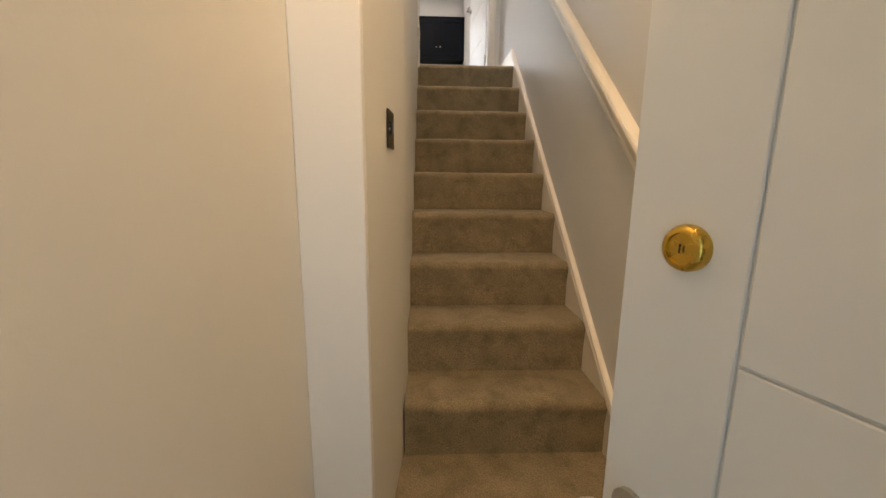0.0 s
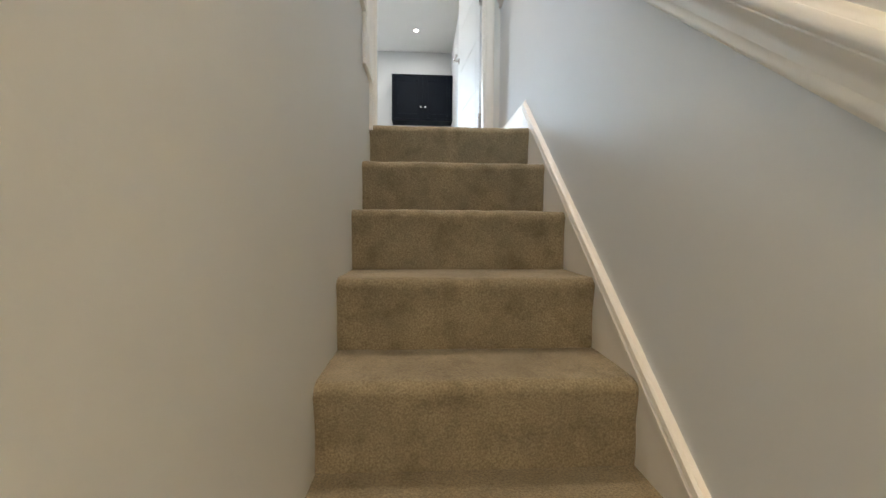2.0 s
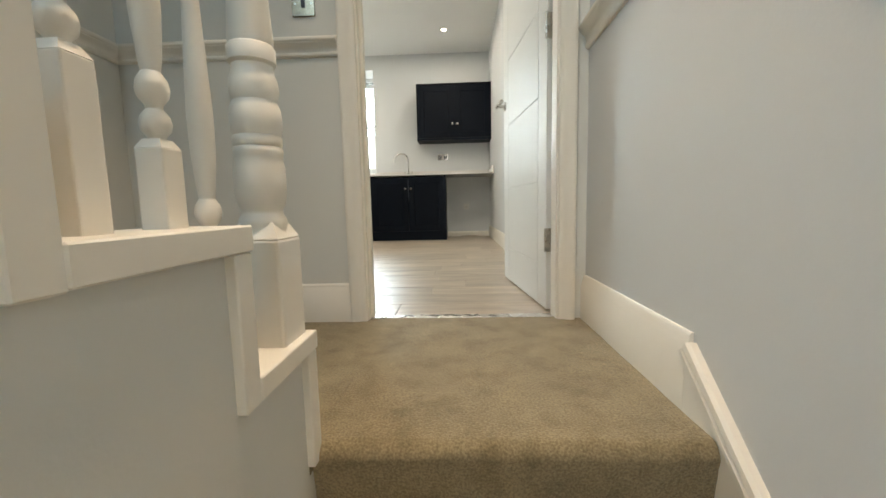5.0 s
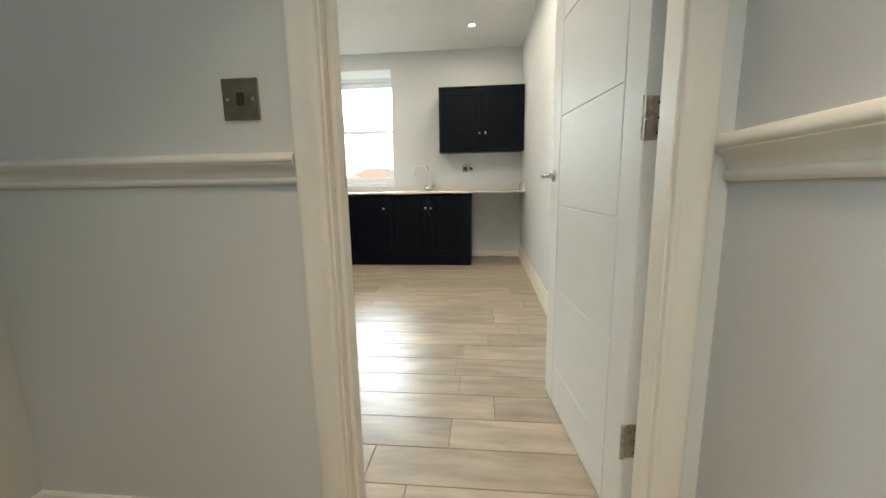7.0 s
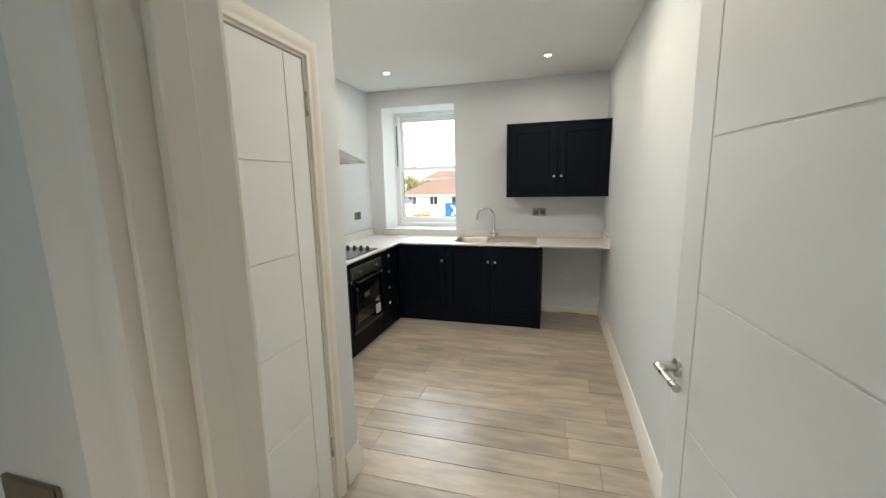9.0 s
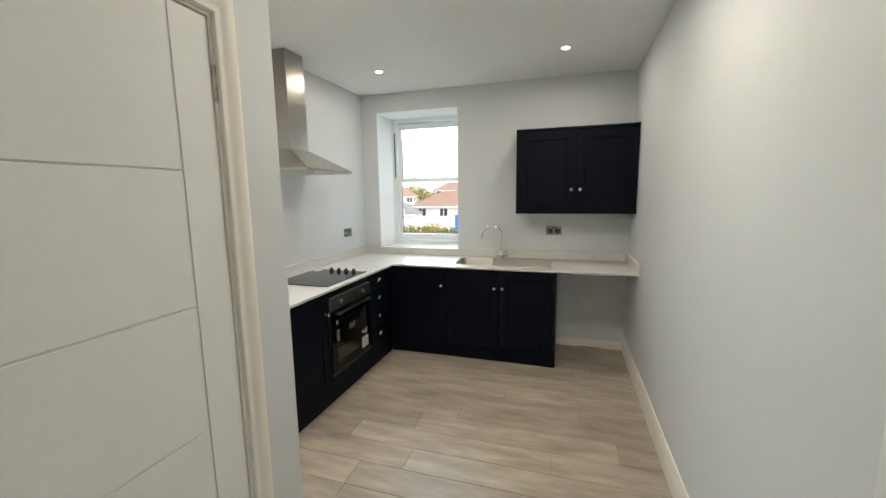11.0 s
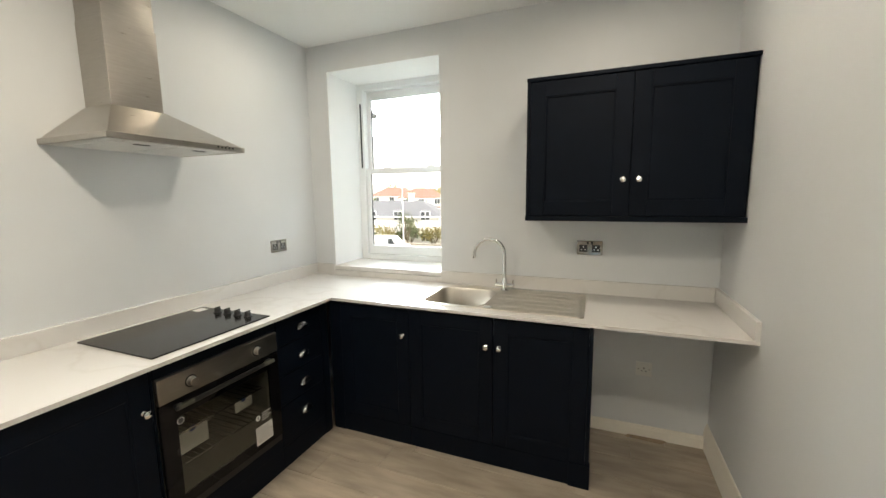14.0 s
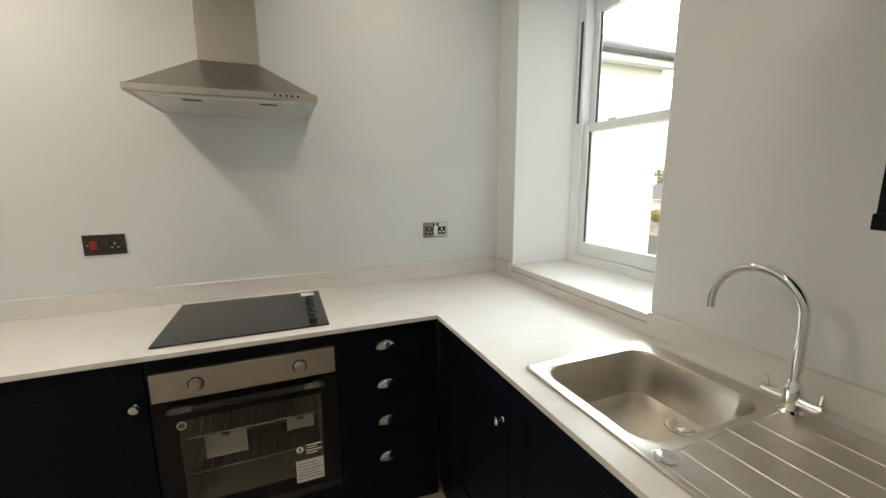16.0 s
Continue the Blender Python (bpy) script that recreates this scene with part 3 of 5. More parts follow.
def panel_door(name, w, h, m, label, levels, sides=(1, -1), lever=None, hinge_z=(), g=0.005):
    """Flush door with fine grooves; local x runs from the hinge, y through the leaf, z up."""
    ob = tagged(empty(name, m), label, "door", kind="structure")
    t = 0.040
    core = boxes((0, w, -t / 2 + 0.004, t / 2 - 0.004, 0, h))
    part("leaf_core", core, M["door"], ob)
    st = 0.115
    zs = [0] + [z for z in levels] + [h]
    for s in sides:
        y0, y1 = (t / 2 - 0.004, t / 2) if s > 0 else (-t / 2, -t / 2 + 0.004)
        part("stile", box(bmesh.new(), 0, st - g / 2, y0, y1, 0, h, bevel=0.0012, seg=1), M["door"], ob)
        part("stile", box(bmesh.new(), w - st + g / 2, w, y0, y1, 0, h, bevel=0.0012, seg=1), M["door"], ob)
        for a, b in zip(zs, zs[1:]):
            part("panel", box(bmesh.new(), st + g / 2, w - st - g / 2, y0, y1, a + (g / 2 if a else 0), b - (g / 2 if b < h else 0), bevel=0.0012, seg=1), M["door"], ob)
        if lever:
            lx, lz = lever
            hd = part("lever_handle", lathe(bmesh.new(), [(0.026, 0), (0.026, 0.007), (0.022, 0.009), (0.010, 0.009), (0.010, 0.052)], pose(lx, s * t / 2, lz) @ (AWAY_Y if s < 0 else ALONG_Y), 24), M["satin"], ob, "brushed nickel lever handle", True)
            yy = s * (t / 2 + 0.048)
            part("lever_bar", tube(bmesh.new(), [(lx + 0.012, yy, lz), (lx - 0.02, yy, lz), (lx - 0.06, yy, lz), (lx - 0.118, yy, lz)], 0.0105, 14), M["satin"], hd, smooth=True)
    for z in hinge_z:
        hg = part("hinge", boxes((-0.003, -0.0005, -0.034, 0.018, z - 0.05, z + 0.05)), M["satin"], ob, "brushed steel butt hinge")
        part("hinge_knuckle", lathe(bmesh.new(), [(0.006, -0.05), (0.006, 0.05)], pose(-0.006, 0.024, z), 12), M["satin"], hg, smooth=True)
        for dz in (-0.035, 0.0, 0.035):
            part("screw", lathe(bmesh.new(), [(0.004, 0), (0.003, 0.0012)], pose(-0.003, -0.012, z + dz) @ pose(0, 0, 0, 0, -90, 0), 10), M["bronze"], hg)
    return ob


LV = (0.19, 0.545, 0.905, 1.264, 1.63)
ang = math.degrees(math.atan2(-2.923 + 3.716, 0.464 - 0.543))
panel_door("door_kitchen", 0.800, 1.995, pose(0.543, -3.716, 0.008, 0, 0, ang) @ pose(0, -0.02, 0), "white grooved door standing open against the wall", LV, lever=(0.757, 1.030), hinge_z=(0.297, 1.155, 1.80))
panel_door("door_cupboard", 0.714, 2.05, pose(XC - 0.025, CY1 - 0.023, 0.008, 0, 0, -90), "white grooved cupboard door, closed", LV, sides=(1,), lever=(0.655, 1.02), hinge_z=(0.289, 1.875))
fd = math.degrees(math.atan2(-7.576 + 8.29, 0.194 - 0.465))
front = panel_door("door_entrance", 0.765, 2.0, pose(0.465, -8.29, FZ + 0.01, 0, 0, fd) @ pose(0, 0, 0), "white panelled entrance door, part open", (0.30, 0.885, 1.35), sides=(1, -1), g=0.0028)
for s in (1,):
    cyl = part("lock_cylinder", lathe(bmesh.new(), [(0.0205, 0), (0.0205, 0.006), (0.0185, 0.010), (0.0145, 0.012), (0.0135, 0.012), (0.013, 0.0095), (0.0, 0.0095)][:6], pose(0.70, s * 0.02, 0.972) @ ALONG_Y, 28), M["brass"], front, "round brass lock cylinder", True)
    part("keyhole", boxes((0.6992, 0.7008, 0.0318, 0.0323, 0.968, 0.976)), M["black"], cyl)
    kn = part("door_knob", lathe(bmesh.new(), [(0.022, 0), (0.022, 0.006), (0.010, 0.010), (0.010, 0.032), (0.024, 0.044), (0.027, 0.056), (0.020, 0.068), (0.006, 0.071)], pose(0.725, s * 0.02, 0.685) @ ALONG_Y, 24), M["satin"], front, "brushed metal door knob", True)

# ---------- window ----------
win = tagged(empty("window_1", pose((WX0 + WX1) / 2, 1.0, WZ0)), "white sliding sash window in a deep reveal", "window", kind="structure")
bpy.context.view_layer.update()
FY0, FY1 = 0.965, YO


def wpart(name, bm, material, parent=win, label="", smooth=False):
    return adopt(link(name, bm, material, None, label, smooth), parent)


wpart("window_frame", boxes((WX0, WX0 + 0.062, FY0, FY1, WZ0, WZ1), (WX1 - 0.062, WX1, FY0, FY1, WZ0, WZ1), (WX0 + 0.062, WX1 - 0.062, FY0, FY1, WZ1 - 0.055, WZ1), (WX0 + 0.062, WX1 - 0.062, FY0, FY1, WZ0, WZ0 + 0.055), bevel=0.003), M["upvc"])
GX0, GX1 = WX0 + 0.064, WX1 - 0.064


def sash(z0, z1, y0, y1, top, bottom):
    f = wpart("sash", boxes((GX0, GX0 + 0.036, y0, y1, z0, z1), (GX1 - 0.036, GX1, y0, y1, z0, z1), (GX0 + 0.036, GX1 - 0.036, y0, y1, z1 - top, z1), (GX0 + 0.036, GX1 - 0.036, y0, y1, z0, z0 + bottom), bevel=0.003), M["upvc"])
    ym = (y0 + y1) / 2
    wpart("glazing_seal", boxes((GX0 + 0.036, GX0 + 0.042, ym - 0.006, ym + 0.006, z0 + bottom, z1 - top), (GX1 - 0.042, GX1 - 0.036, ym - 0.006, ym + 0.006, z0 + bottom, z1 - top)), M["seal"], f)
    p = wpart("pane", boxes((GX0 + 0.036, GX1 - 0.036, ym - 0.002, ym + 0.002, z0 + bottom, z1 - top)), M["glass"], f)
    p.visible_shadow = False
    return f


MZ = 1.745
low = sash(WZ0 + 0.057, MZ + 0.022, 0.985, 1.018, 0.044, 0.075)
sash(MZ - 0.022, WZ1 - 0.057, 1.022, 1.055, 0.068, 0.044)
for sx in (GX0 + 0.20, GX1 - 0.20):
    wpart("sash_catch", box(bmesh.new(), sx - 0.03, sx + 0.03, 0.99, 1.016, MZ + 0.0225, MZ + 0.036, bevel=0.004), M["upvc"], low)
wpart("window_sill", boxes((WX0 - 0.0, WX1 + 0.0, YB - 0.012, FY0, WZ0 - 0.02, WZ0 + 0.012), bevel=0.004), M["quartz"])
wpart("sash_channel", boxes((WX0 + 0.030, WX0 + 0.042, FY0 - 0.006, FY0 + 0.001, MZ + 0.03, WZ1 - 0.16)), M["seal"])
structure("trim_reveal", boxes((WX0 - 0.0005, WX0 + 0.003, YB, FY0, WZ0 + 0.012, WZ1), (WX1 - 0.003, WX1 + 0.0005, YB, FY0, WZ0 + 0.012, WZ1), (WX0 + 0.003, WX1 - 0.003, YB, FY0, WZ1 - 0.003, WZ1 + 0.0005)), M["reveal"], "white painted window reveal lining", "window reveal")

# ---------- kitchen units ----------
FX, FY = -1.577, -0.035        # door faces: left run, window run
WT, WB = 0.90, 0.883           # worktop top and underside


def rounded(x0, x1, y0, y1, r, z, n=6):
    pts = []
    for cx, cy, a0 in ((x1 - r, y1 - r, 0), (x0 + r, y1 - r, 90), (x0 + r, y0 + r, 180), (x1 - r, y0 + r, 270)):
        for i in range(n + 1):
            a = radians(a0 + 90 * i / n)
            pts.append(Vector((cx + r * math.cos(a), cy + r * math.sin(a), z)))
    return pts


def loft(bm, rings, cap_last=True, cap_first=False):
    vr = [[bm.verts.new(p) for p in r] for r in rings]
    for a, b in zip(vr, vr[1:]):
        for i in range(len(a)):
            j = (i + 1) % len(a)
            bm.faces.new((a[i], a[j], b[j], b[i]))
    if cap_last:
        bm.faces.new(vr[-1])
    if cap_first:
        bm.faces.new(vr[0][::-1])
    return bm


def knob(parent, m, r=0.015):
    return adopt(link("knob", lathe(bmesh.new(), [(r * .62, 0), (r * .62, .003), (r * .36, .006), (r * .36, .014), (r * .8, .018), (r, .024), (r * .95, .030), (r * .6, .034), (r * .15, .035)], m, 20), M["chrome"], None, "round polished chrome knob", True), parent)


def shaker(parent, a0, a1, z0, z1, face, axis, t=0.02, rail=0.075, name="door", sunk=0.007):
    """Framed door with a recessed panel. axis 'x': the door lies in a plane of constant x, facing +x; 'y': facing -y."""
    def co(u, w, d):
        return Vector((face - d, u, w)) if axis == "x" else Vector((u, face + d, w))

    def rect(m, d):
        return [co(u, w, d) for u, w in ((a0 + m, z0 + m), (a1 - m, z0 + m), (a1 - m, z1 - m), (a0 + m, z1 - m))]

    def bar(nm, u0, u1, w0, w1):
        p, q = co(u0, w0, t), co(u1, w1, 0)
        bm = box(bmesh.new(), min(p.x, q.x), max(p.x, q.x), min(p.y, q.y), max(p.y, q.y), w0, w1, bevel=0.0016)
        return adopt(link(nm, bm, M["navy"]), leaf)

    # recessed panel with a small bead round it
    bm = loft(bmesh.new(), [rect(rail - .001, t), rect(rail - .001, .003), rect(rail + .006, .003), rect(rail + .009, sunk)], cap_last=True, cap_first=True)
    leaf = adopt(link(name, bm, M["navy"]), parent)
    bar("stile", a0, a0 + rail, z0, z1)
    bar("stile", a1 - rail, a1, z0, z1)
    bar("rail", a0 + rail + .0003, a1 - rail - .0003, z0, z0 + rail)
    bar("rail", a0 + rail + .0003, a1 - rail - .0003, z1 - rail, z1)
    return leaf


def unit(name, loc, label):
    ob = tagged(empty(name, pose(*loc)), label, "kitchen cabinet")
    bpy.context.view_layer.update()
    return ob


PZ = 0.125
# left run: end cabinet, oven housing, drawers
u = unit("base_cabinet", (-1.88, -1.43, 0), "navy base cabinet with one framed door, beside the oven")
adopt(link("end_panel", boxes((XL + 0.002, FX, -1.748, -1.730, 0, WB), bevel=0.0015), M["navy"]), u)
adopt(link("body", boxes((XL + 0.002, FX - 0.024, -1.729, -1.122, 0.10, WB)), M["navy_in"]), u)
d = shaker(u, -1.728, -1.120, PZ + 0.004, WB - 0.022, FX, "x")
knob(d, pose(FX, -1.150, 0.708) @ ALONG_X)
adopt(link("plinth", boxes((XL + 0.01, FX - 0.004, -1.729, -1.118, 0, PZ), bevel=0.002), M["navy"]), u)

u = unit("oven_cabinet", (-1.88, -0.80, 0), "navy oven housing cabinet under the hob")
adopt(link("body", boxes((XL + 0.002, FX - 0.56, -1.116, -0.482, 0.10, WB), (FX - 0.56, FX - 0.003, -1.116, -1.106, 0.10, WB), (FX - 0.56, FX - 0.003, -0.491, -0.482, 0.10, WB)), M["navy"]), u)
adopt(link("top_rail", boxes((FX - 0.02, FX, -1.105, -0.492, 0.819, WB), bevel=0.0015), M["navy"]), u)
adopt(link("plinth", boxes((FX - 0.5, FX - 0.004, -1.116, -0.480, 0, PZ), (FX - 0.02, FX - 0.001, -1.105, -0.492, PZ, 0.19), bevel=0.002), M["navy"]), u)

u = unit("drawer_cabinet", (-1.88, -0.28, 0), "navy cabinet of four drawers with chrome cup handles")
adopt(link("body", boxes((XL + 0.002, FX - 0.024, -0.479, -0.07, 0.10, WB)), M["navy_in"]), u)
adopt(link("filler", boxes((FX - 0.02, FX - 0.001, -0.116, -0.055, 0, WB)), M["navy"]), u)
adopt(link("plinth", boxes((FX - 0.5, FX - 0.004, -0.478, -0.058, 0, PZ), bevel=0.002), M["navy"]), u)
dz = [WB - 0.022, 0.713, 0.541, 0.371, PZ + 0.004]
for i in range(4):
    dr = adopt(link("drawer_front", box(bmesh.new(), FX - 0.02, FX, -0.479, -0.120, dz[i + 1] + 0.002, dz[i] - 0.002, bevel=0.003), M["navy"]), u)
    hz = (0.791, 0.620, 0.451, 0.279)[i]
    bm = bmesh.new()
    rows = []
    for a in range(9):                      # hooded cup: a quarter dome open below
        th = math.pi * a / 8
        row = []
        for c in range(6):
            ph = math.pi / 2 * c / 5
            row.append(bm.verts.new((FX + 0.004 + 0.024 * math.sin(ph) * (0.55 + 0.45 * math.sin(th)), -0.288 - 0.045 * math.cos(th) * math.cos(ph * .35), hz - 0.016 + 0.036 * math.sin(th) * math.cos(ph))))
        rows.append(row)
    for a, b in zip(rows, rows[1:]):
        for c in range(5):
            bm.faces.new((a[c], a[c + 1], b[c + 1], b[c]))
    bmesh.ops.solidify(bm, geom=bm.faces[:], thickness=0.0025)
    cup = adopt(link("cup_handle", bm, M["chrome"], None, "polished chrome cup handle", True), dr)
    adopt(link("back_plate", box(bmesh.new(), FX - 0.001, FX + 0.003, -0.327, -0.249, hz - 0.015, hz + 0.012, bevel=0.001), M["navy"]), cup)

# window run
u = unit("corner_cabinet", (-1.3, 0.27, 0), "navy corner base cabinet with one framed door")
adopt(link("body", boxes((-1.55, -1.010, FY + 0.024, YB - 0.02, 0.10, WB)), M["navy_in"]), u)
adopt(link("filler", boxes((FX + 0.003, -1.492, FY + 0.001, FY + 0.02, 0, WB)), M["navy"]), u)
d = shaker(u, -1.489, -1.008, PZ + 0.004, WB - 0.022, FY, "y")
knob(d, pose(-1.045, FY, 0.704) @ AWAY_Y)
adopt(link("plinth", boxes((-1.492, -1.006, FY + 0.004, FY + 0.03, 0, PZ), bevel=0.002), M["navy"]), u)
u = unit("sink_cabinet", (-0.5, 0.27, 0), "navy two-door sink base cabinet with chrome knobs")
adopt(link("body", boxes((-1.002, -0.984, FY + 0.024, YB - 0.02, 0.10, WB), (-0.984, -0.009, FY + 0.024, YB - 0.02, 0.10, 0.55)), M["navy_in"]), u)
d = shaker(u, -1.004, -0.498, PZ + 0.004, WB - 0.022, FY, "y")
knob(d, pose(-0.532, FY, 0.705) @ AWAY_Y)
d = shaker(u, -0.492, -0.008, PZ + 0.004, WB - 0.022, FY, "y")
knob(d, pose(-0.459, FY, 0.705) @ AWAY_Y)
adopt(link("end_panel", boxes((-0.007, 0.012, FY, YB - 0.02, 0, WB), bevel=0.0015), M["navy"]), u)
adopt(link("plinth", boxes((-1.004, -0.008, FY + 0.004, FY + 0.03, 0, PZ), (-0.088, 0.018, FY - 0.006, FY + 0.03, 0, 0.135), bevel=0.002), M["navy"]), u)

# worktop: L-shaped slab with upstands and a cut-out for the bowl
BX0, BX1, BY0, BY1 = -0.956, -0.577, 0.034, 0.436
wt = tagged(empty("worktop", pose(-1.5, 0.3, WT)), "white veined quartz worktop in an L shape", "worktop")
bpy.context.view_layer.update()
E0, E1 = FY - 0.038, FX + 0.051
adopt(link("slab", boxes((XL + 0.001, E1, -1.760, E0, WB, WT)), M["quartz"]), wt)
bm = bmesh.new()
for w0, w1 in ((WB, WT),):
    o = [(XL + 0.001, E0), (XR - 0.001, E0), (XR - 0.001, YB - 0.001), (XL + 0.001, YB - 0.001)]
    q = [(BX0, BY0), (BX1, BY0), (BX1, BY1), (BX0, BY1)]
    rings = [[bm.verts.new((px, py, pz)) for px, py in pts] for pts, pz in ((o, w0), (o, w1), (q, w1), (q, w0))]
    for ra, rb in zip(rings, rings[1:] + rings[:1]):
        for i in range(4):
            bm.faces.new((ra[i], ra[(i + 1) % 4], rb[(i + 1) % 4], rb[i]))
adopt(link("slab", bm, M["quartz"]), wt)
adopt(link("upstand", boxes((XL + 0.001, XL + 0.021, -1.760, YB - 0.022, WT + 0.0003, 0.985), (XL + 0.001, WX0, YB - 0.021, YB - 0.001, WT + 0.0003, 0.985), (WX1, XR - 0.022, YB - 0.021, YB - 0.001, WT + 0.0003, 0.985),
      (WX0, WX1, YB - 0.021, YB - 0.001, WT + 0.0003, WZ0 - 0.022), (XR - 0.021, XR - 0.001, E0, YB - 0.001, WT + 0.0003, 0.985), bevel=0.0015), M["quartz"]), wt)

# sink
sk = tagged(empty("sink", pose(-0.5, 0.23, WT)), "stainless steel inset sink with ribbed drainer", "sink")
bpy.context.view_layer.update()
SX0, SX1, SY0, SY1 = -0.996, -0.037, -0.002, 0.494


bm = bmesh.new()
loft(bm, [rounded(SX0, SX1, SY0, SY1, .025, WT + .001), rounded(SX0 + .002, SX1 - .002, SY0 + .002, SY1 - .002, .024, WT + .006), rounded(SX0 + .008, SX1 - .008, SY0 + .008, SY1 - .008, .02, WT + .007), rounded(SX0 + .014, SX1 - .014, SY0 + .014, SY1 - .014, .018, WT + .0035)], cap_last=False)
# deck: ring round the bowl, made as a hole between two outlines
deck_o = rounded(SX0 + .014, SX1 - .014, SY0 + .014, SY1 - .014, .018, WT + .0035)
bowl_i = rounded(BX0, BX1, BY0, BY1, .07, WT + .0035)
vo, vi = [bm.verts.new(p) for p in deck_o], [bm.verts.new(p) for p in bowl_i]
for i in range(len(vo)):
    j = (i + 1) % len(vo)
    bm.faces.new((vo[i], vo[j], vi[j], vi[i]))
bmesh.ops.remove_doubles(bm, verts=bm.verts, dist=0.0004)
adopt(link("rim", bm, M["steel_sink"], None, "", True), sk)
bm = loft(bmesh.new(), [rounded(BX0, BX1, BY0, BY1, .07, WT + .0035), rounded(BX0 + .004, BX1 - .004, BY0 + .004, BY1 - .004, .068, WT - .004), rounded(BX0 + .012, BX1 - .012, BY0 + .012, BY1 - .012, .062, WT - .10), rounded(BX0 + .02, BX1 - .02, BY0 + .02, BY1 - .02, .055, WT - .135), rounded(BX0 + .045, BX1 - .045, BY0 + .045, BY1 - .045, .04, WT - .15)])
adopt(link("bowl", bm, M["steel_sink"], None, "", True), sk)
adopt(link("waste_strainer", lathe(bmesh.new(), [(.042, 0), (.040, .003), (.030, .002), (.026, -.001), (.008, .001), (.006, .004)], pose(-0.754, 0.378, WT - .1480), 28), M["chrome"], None, "round chrome waste strainer", True), sk)
adopt(link("overflow_disc", lathe(bmesh.new(), [(.024, 0), (.024, .002), (.020, .004), (.004, .0045)], pose(-0.548, 0.042, WT + .0035), 28), M["chrome"], None, "round chrome waste control disc", True), sk)
for y, x0, x1 in ((0.089, -0.551, -0.078), (0.170, -0.561, -0.079), (0.249, -0.563, -0.079), (0.333, -0.566, -0.080), (0.414, -0.47, -0.081)):
    adopt(link("drainer_rib", tube(bmesh.new(), [(x0, y, WT + .0018), (x0 + .02, y, WT + .0036), (x1 - .02, y, WT + .0036), (x1, y, WT + .0018)], .0026, 10), M["steel_sink"], None, "", True), sk)
bm = bmesh.new()
edge = [Vector((p.x, p.y, WT + .0022)) for p in rounded(-0.555, -0.058, 0.022, 0.470, .03, 0)]
tube(bm, edge + edge[:1], .0024, 8)
adopt(link("drainer_edge", bm, M["steel_sink"], None, "", True), sk)

# tap
tp = tagged(empty("kitchen_tap", pose(-0.545, 0.455, WT)), "chrome swan-neck mixer tap with twin levers", "tap")
bpy.context.view_layer.update()
TX, TY, TZ = -0.545, 0.455, WT + .0035
adopt(link("base", lathe(bmesh.new(), [(.026, 0), (.026, .006), (.019, .012), (.019, .06), (.014, .075), (.0125, .085)], pose(TX, TY, TZ), 24), M["chrome"], None, "", True), tp)
arc = [(TX, TY, TZ + .07), (TX, TY, 1.07), (TX, TY, 1.125)] + [(TX - .100 + .100 * math.cos(math.pi * i / 14), TY - .02 * i / 14, 1.138 + .103 * math.sin(math.pi * i / 14)) for i in range(1, 15)] + [(TX - .201, TY - .02, 1.112)]
adopt(link("spout", tube(bmesh.new(), arc, .0115, 16), M["chrome"], None, "", True), tp)
adopt(link("crossbar", lathe(bmesh.new(), [(.011, -.062), (.0135, -.06), (.0135, .06), (.011, .062)], pose(TX, TY, TZ + .036) @ ALONG_X, 18), M["chrome"], None, "", True), tp)
for sx in (-1, 1):
    adopt(link("lever", tube(bmesh.new(), [(TX + sx * .052, TY, TZ + .036), (TX + sx * .056, TY - .004, TZ + .075)], .0048, 10), M["chrome"], None, "", True), tp)

# hob
hb = tagged(empty("hob", pose(-1.88, -0.783, WT)), "black glass hob with four round knobs", "hob")
bpy.context.view_layer.update()
adopt(link("glass_plate", box(bmesh.new(), -2.087, -1.582, -1.096, -0.506, WT + .0005, WT + .007, bevel=.002), M["hobglass"]), hb)
for i in range(4):
    x = -1.900 + 0.074 * i
    kn = adopt(link("control_knob", lathe(bmesh.new(), [(.021, 0), (.021, .004), (.017, .007), (.015, .022), (.012, .025)], pose(x, -0.560, WT + .007), 20), M["black"], None, "", True), hb)
    adopt(link("pointer", box(bmesh.new(), x - .004, x + .004, -0.577, -0.543, WT + .030, WT + .038, bevel=.002), M["black"]), kn)
adopt(link("sticker", boxes((-2.065, -2.008, -0.592, -0.532, WT + .0072, WT + .0078)), M["paper"], None, "small white paper sticker"), hb)

# oven
ov = tagged(empty("oven", pose(-1.7, -0.79, 0.2)), "black glass built-in oven with steel control panel", "oven")
bpy.context.view_layer.update()
OX = FX + 0.004
OY0, OY1 = -1.103, -0.494
GF = OX + .010                       # outer face of the door glass
GY0, GY1, GZ0, GZ1 = OY0 + .065, OY1 - .062, 0.285, 0.632
CB = FX - 0.43                       # back of the cavity
adopt(link("body", boxes((FX - 0.53, CB, OY0 + .01, OY1 - .01, 0.195, 0.815), (CB, FX - .002, OY0 + .01, OY0 + .07, 0.195, 0.70), (CB, FX - .002, OY1 - .07, OY1 - .01, 0.195, 0.70),
      (CB, FX - .002, OY0 + .07, OY1 - .07, 0.195, 0.27), (CB, FX - .002, OY0 + .01, OY1 - .01, 0.70, 0.815)), M["enamel"], None, "grey enamelled oven cavity"), ov)
